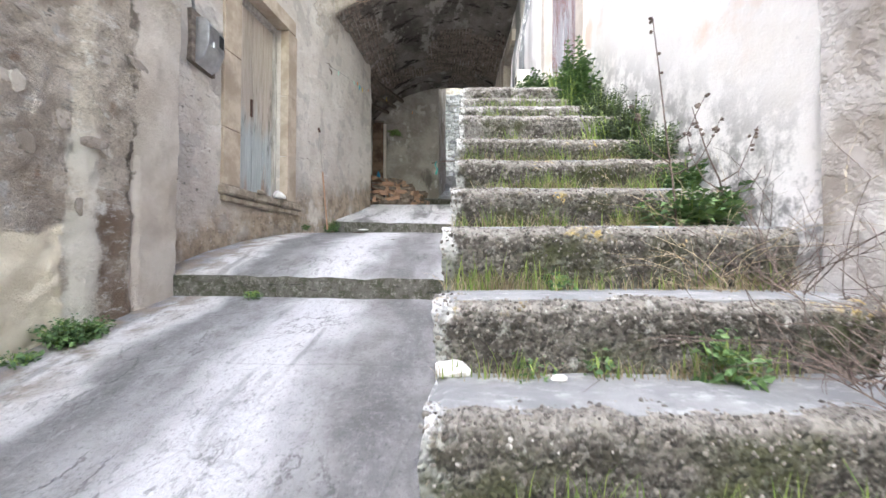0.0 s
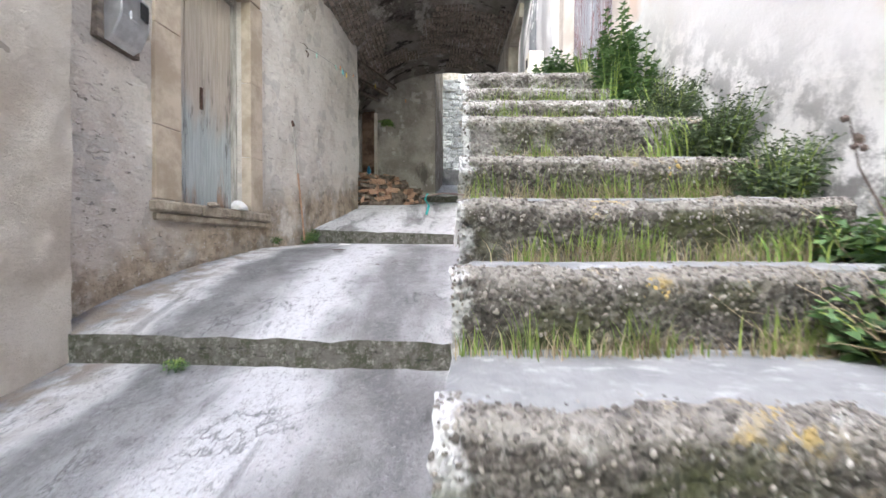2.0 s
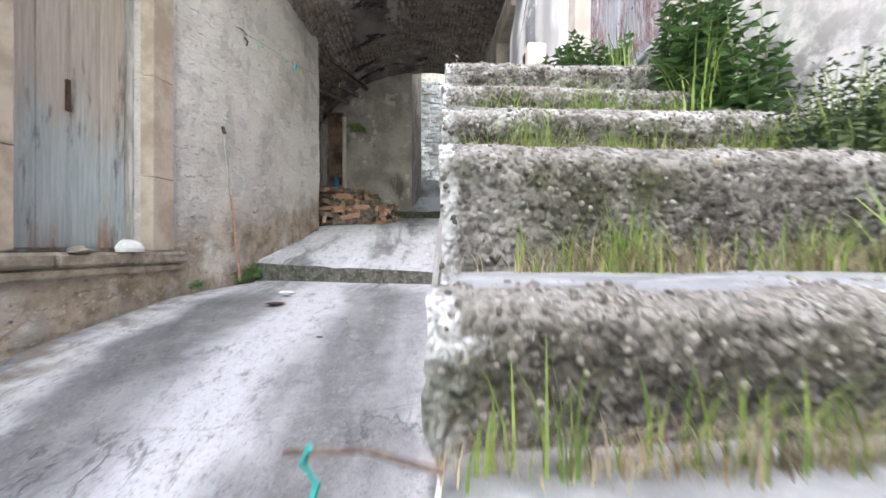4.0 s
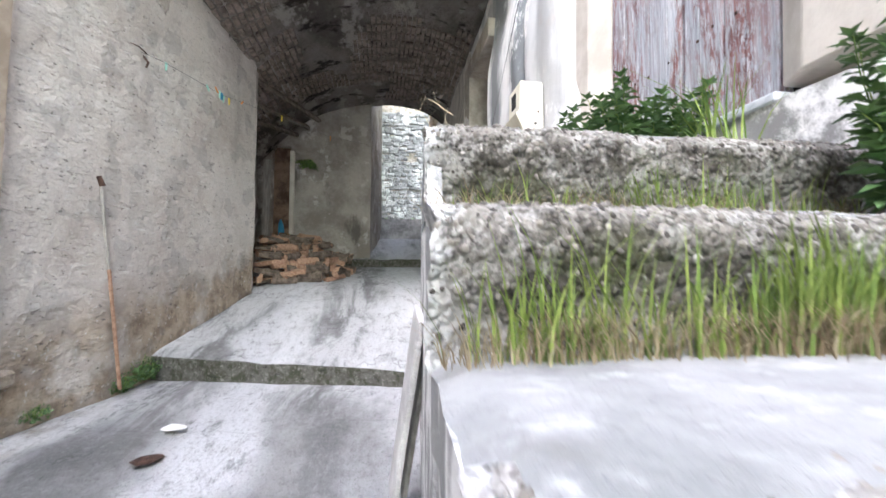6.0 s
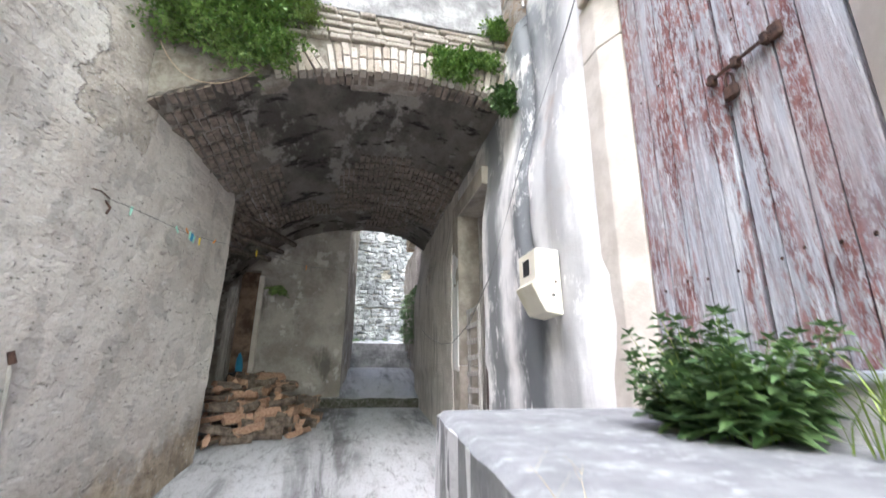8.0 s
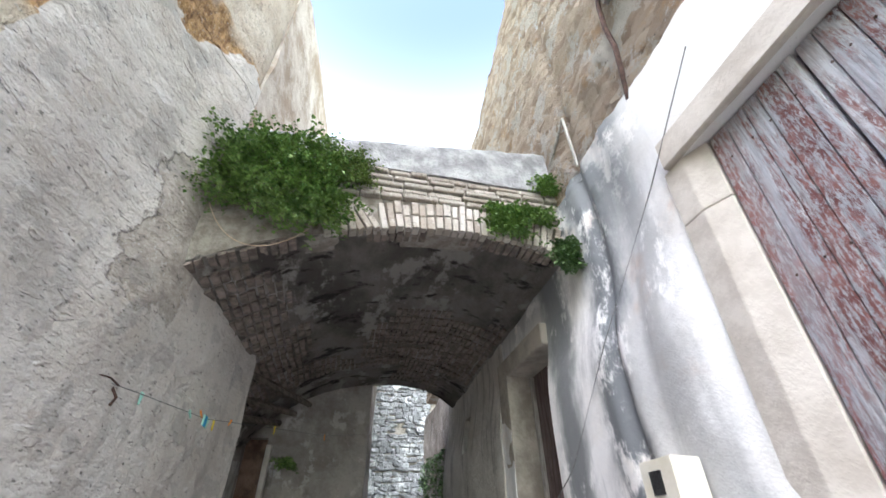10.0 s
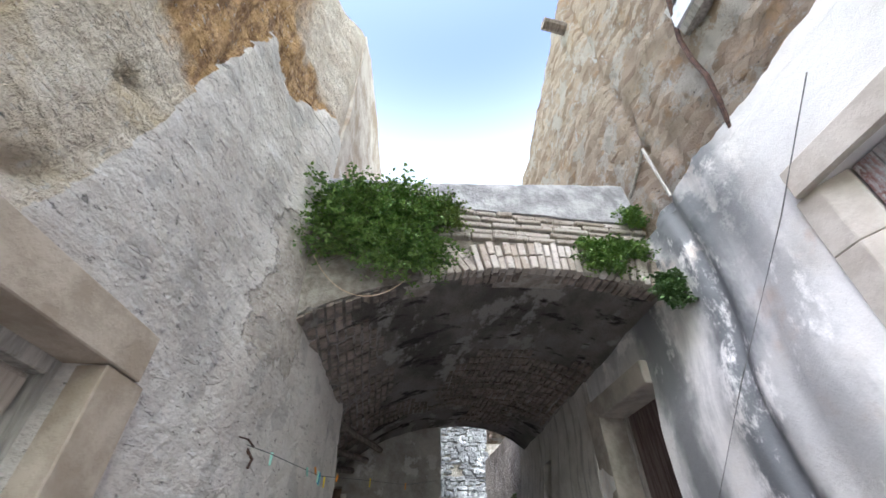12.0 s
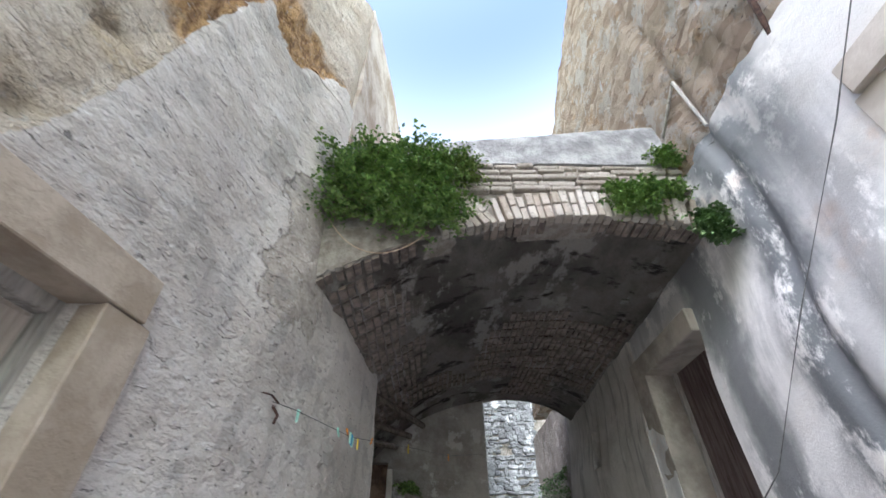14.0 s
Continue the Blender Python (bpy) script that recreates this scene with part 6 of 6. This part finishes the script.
def build_cream_meter():
    d = empty("meter_box", "cream plastic meter box on the white wall", "meter box")
    profile_box("body", [(1.262, 3.97), (1.09, 3.975), (1.085, 3.76), (1.05, 3.73), (1.14, 3.55), (1.262, 3.53)], 5.93, 6.2, M_CREAM, d)
    part("window", box_bm(1.082, 1.092, 6.03, 6.12, 3.81, 3.92), M_DARK, d, "dark square reading window")
    part("screw", box_bm(1.215, 1.227, 5.922, 5.932, 3.74, 3.752), M_RUST, d)
    part("lock", box_bm(1.19, 1.205, 5.922, 5.932, 3.65, 3.665), M_DARK, d)


build_cream_meter()


def build_clothesline():
    d = empty("clothesline", "thin line from an iron hook with coloured pegs", "clothesline")
    hook = Vector((-1.90, 6.80, 4.42))
    pts = [hook, Vector((-1.78, 6.9, 4.40)), Vector((-1.55, 7.58, 4.42)), Vector((-1.18, 8.55, 4.58)), Vector((-0.75, 10.0, 4.82)), Vector((-0.2, 11.18, 5.1))]
    bm = bmesh.new()
    tube(bm, pts, 0.003, 5)
    part("line", bm, M_CABLE, d)
    bm = bmesh.new()
    tube(bm, [(-1.97, 6.66, 4.44), (-1.88, 6.72, 4.43), (-1.86, 6.80, 4.41)], 0.006)
    tube(bm, [(-1.91, 6.84, 4.41), (-1.86, 6.83, 4.35), (-1.87, 6.82, 4.30)], 0.009)
    part("hook", bm, M_RUST, d, "twisted rusty iron hook")
    rnd = random.Random(3)

    def peg(p, mat, tilt):
        bm = bmesh.new()
        m = Matrix.Translation(p) @ Matrix.Rotation(tilt, 4, 'X') @ Matrix.Rotation(rnd.uniform(-0.4, 0.4), 4, 'Z')
        box(bm, -0.006, 0.006, -0.011, -0.002, -0.055, 0.02, 0.002, m @ Matrix.Rotation(0.12, 4, 'X'))
        box(bm, -0.006, 0.006, 0.002, 0.011, -0.055, 0.02, 0.002, m @ Matrix.Rotation(-0.12, 4, 'X'))
        part("peg", bm, mat, d)
    peg(pts[1] + Vector((0.0, 0.05, 0.0)), M_MINT, 0)
    peg(pts[1].lerp(pts[2], 0.72), M_MINT, 1.1)
    for i in range(4):
        peg(pts[2] + Vector((0, 0.035 * i - 0.05, 0)), M_BLUE if i % 3 else M_MINT, rnd.uniform(-0.2, 0.2))
    peg(pts[2] + Vector((-0.02, -0.09, 0.02)), M_ORANGE, 1.2)
    peg(pts[2] + Vector((0.03, 0.12, 0)), M_YELLOW, 0.1)
    peg(pts[2].lerp(pts[3], 0.3), M_ORANGE, -0.9)
    peg(pts[3], M_YELLOW, 0.1)
    peg(pts[4], M_ORANGE, 0.1)


build_clothesline()


def build_pole():
    d = empty("wooden_pole", "thin bare wooden pole leaning on the grey wall", "pole")
    bm = bmesh.new()
    tube(bm, [(-1.965, 6.49, 3.24), (-1.945, 6.525, 2.9), (-1.925, 6.56, 2.6)], 0.011, 8)
    part("stick", bm, M_OLDWOOD, d)
    bm = bmesh.new()
    tube(bm, [(-1.925, 6.56, 2.602), (-1.87, 6.66, 1.69)], 0.013, 8)
    part("foot", bm, M_SPLIT, d)
    bm = bmesh.new()
    tube(bm, [(-1.975, 6.475, 3.29), (-1.955, 6.495, 3.22)], 0.02, 8)
    part("cap", bm, M_RUST, d)


build_pole()


def simple_rod(name, label, category, pts, r, mat, group=""):
    bm = bmesh.new()
    tube(bm, pts, r, 8)
    return tagged(part(name, bm, mat), label, category, group)


# cable that runs down the right wall and swags under the vault
simple_rod("cable", "thin grey cable hanging down the white wall", "cable", [(1.33, 4.96, 6.2), (1.30, 5.6, 5.55), (1.22, 6.4, 4.78), (1.21, 7.15, 4.08), (1.215, 7.9, 3.72), (1.21, 8.6, 3.58), (1.215, 9.25, 3.62), (1.215, 10.2, 3.82), (1.22, 10.95, 4.05)], 0.0045, M_CABLE)
simple_rod("iron_pipe", "bent rusty pipe on the ochre wall", "pipe", [(1.28, 5.05, 8.6), (1.27, 5.2, 8.05), (1.30, 5.36, 7.62), (1.31, 5.40, 7.3), (1.32, 5.40, 7.0), (1.34, 5.46, 6.72), (1.38, 5.54, 6.48)], 0.022, M_RUST)
bm = bmesh.new()
tube(bm, [(1.5, 6.6, 10.9), (1.2, 6.58, 10.93), (0.98, 6.57, 10.95)], 0.10, 10)
tagged(part("roof_beam_end", bm, M_BEAM), "sawn end of a roof beam jutting from the wall", "beam")
d = empty("shutter", "small grey slatted shutter high on the ochre wall", "shutter")
for i in range(5):
    part("slat", box_bm(1.22 + 0.02 * i, 1.25 + 0.02 * i, 4.95, 5.28, 7.62 + i * 0.09, 7.68 + i * 0.09, bevel=0.004), M_TIN, d)
part("frame", box_bm(1.30, 1.40, 4.92, 5.31, 7.58, 8.1, bevel=0.006), M_OLDWOOD, d)
d = empty("flashing", "sloping mortar flashing where the coping meets the house", "trim", "", "structure")
for a, b in (((1.35, 6.78, 7.0), (1.34, 6.33, 7.26)), ((1.34, 6.33, 7.26), (1.33, 6.29, 6.5))):
    bm = bmesh.new()
    tube(bm, [a, b], 0.016, 6)
    part("strip", bm, M_OLDWOOD, d)
bm = bmesh.new()
tube(bm, [(-1.78 + 0.8 * f, 6.75 - 0.1 * math.sin(math.pi * f), 5.85 - 0.12 * f - 1.45 * f * (1 - f)) for f in (i / 16 for i in range(17))], 0.004, 6)
tagged(part("hanging_wire", bm, M_POLE), "loop of pale wire hanging below the bush", "wire")


def build_boards():
    for i, (dx, mat) in enumerate(((0.0, M_OLDWOOD), (-0.05, M_SCREE))):
        m = Matrix.Translation((0.20 + dx, 5.05 - 0.12 * i, 1.62)) @ Euler((0.30, 0.10, 0.05)).to_matrix().to_4x4()
        ob = part("board", box_bm(-0.012, 0.012, -0.09, 0.09, 0.0, 0.78 + 0.06 * i, bevel=0.004, m=m), mat)
        tagged(ob, "grey weathered board leaning on the side of the stairs", "board", "leaning boards")


build_boards()


def build_crate():
    d = empty("slatted_rack", "grey slatted wooden rack beside the dark door", "rack")
    for y in (7.62, 7.98):
        part("upright", box_bm(1.225, 1.255, y - 0.02, y + 0.02, 2.2, 3.9, bevel=0.004), M_OLDWOOD, d)
    for i in range(10):
        part("rung", box_bm(1.215, 1.24, 7.6, 8.0, 2.35 + i * 0.165, 2.40 + i * 0.165, bevel=0.004), M_OLDWOOD, d)


build_crate()


def lump_thing(name, label, category, p, r, squash, mat, seed, detail=2):
    rnd = random.Random(seed)
    bm = bmesh.new()
    bmesh.ops.create_icosphere(bm, subdivisions=detail, radius=r)
    for v in bm.verts:
        v.co *= 1 + 0.35 * noise.noise(v.co * (2.2 / r) * 0.5 + Vector((seed, 0, 0)))
        v.co.x *= squash[0]
        v.co.y *= squash[1]
        v.co.z = max(v.co.z * squash[2], -r * squash[2] * 0.5)
    low = min(v.co.z for v in bm.verts)
    bmesh.ops.translate(bm, vec=Vector(p) - Vector((0, 0, low)), verts=bm.verts)
    return tagged(part(name, bm, mat), label, category)


lump_thing("stone_chunk", "white broken plaster chunk on the lowest step", "stone", (0.03, 1.28, 0.848), 0.05, (1.1, 0.8, 0.6), M_WHITE, 3)
lump_thing("stone_chunk", "small white plaster chip on the step", "stone", (0.34, 1.22, 0.848), 0.025, (1.0, 0.7, 0.4), M_WHITE, 5)
lump_thing("stone_chunk", "pale stone lying on the door sill", "stone", (-2.13, 5.35, 2.0), 0.09, (0.7, 1.3, 0.7), M_WHITE, 6)
lump_thing("stone_chunk", "brown stone lying on the door sill", "stone", (-2.2, 4.98, 2.0), 0.06, (0.7, 1.6, 0.5), M_SILL, 7)
lump_thing("stone_chunk", "dark pebble lying on the concrete lane", "stone", (-0.60, 4.88, 1.42), 0.03, (1.2, 0.8, 0.5), M_RUST, 8)
lump_thing("litter", "crumpled white scrap on the lane", "litter", (-1.15, 5.92, 1.625), 0.05, (1.5, 0.9, 0.25), M_WHITE, 9)
lump_thing("iron_cover", "small round dark cover in the lane", "cover", (-1.14, 5.62, 1.565), 0.07, (1, 1, 0.12), M_RUST, 10)
lump_thing("fallen_leaf", "yellow-green fallen leaf on the lane", "leaf", (-1.40, 4.78, 1.39), 0.045, (1.0, 1.2, 0.25), M_GRASS, 11)
lump_thing("plastic_bag", "black plastic bag in the dark recess", "bag", (-1.74, 10.9, 2.68), 0.24, (0.8, 0.8, 1.7), M_BAG, 12)
lump_thing("blue_cloth", "blue cloth hanging in the dark recess", "cloth", (-1.72, 10.98, 3.25), 0.09, (0.6, 0.5, 2.4), M_BLUE, 13)
# timbers in the recess
for i, (a, b) in enumerate((((-1.95, 9.0, 5.05), (-1.3, 11.1, 5.35)), ((-2.0, 9.2, 4.85), (-1.5, 11.1, 5.2)), ((-1.65, 8.95, 5.25), (-1.1, 11.1, 5.5)))):
    bm = bmesh.new()
    tube(bm, [a, tuple((p + q) / 2 for p, q in zip(a, b)), b], 0.045, 7)
    tagged(part("old_timber", bm, M_BEAM), "old dark timber laid across the recess", "timber", "timbers in the recess")
tagged(part("niche_post", box_bm(-1.62, -1.54, 11.12, 11.22, 2.7, 4.9, bevel=0.01), M_JAMBR), "chipped pale edge of the recess", "trim", "", "structure")
tagged(part("recess_plank", box_bm(-1.98, -1.86, 10.7, 10.76, 2.55, 4.6, bevel=0.006), M_OLDWOOD), "grey plank standing in the recess", "plank")
bm = box_bm(1.55, 1.6, 10.1, 10.5, 4.65, 5.25)
tagged(part("window_1", bm, M_DARK), "small dark opening in the wall under the vault", "window", "", "structure")
# teal rag tied at the stair edge
d = empty("rag_on_twig", "teal rag caught on a twig at the stair edge", "rag")
bm = bmesh.new()
tube(bm, [(0.10, 2.50, 1.80), (0.02, 2.53, 1.81), (-0.07, 2.55, 1.80)], 0.004, 5)
part("twig", bm, M_TWIG, d)
bm = bmesh.new()
tube(bm, [(-0.04, 2.54, 1.81), (-0.05, 2.55, 1.79), (-0.035, 2.55, 1.765), (-0.045, 2.55, 1.73)], 0.005, 5)
part("cloth", bm, M_TEAL, d)
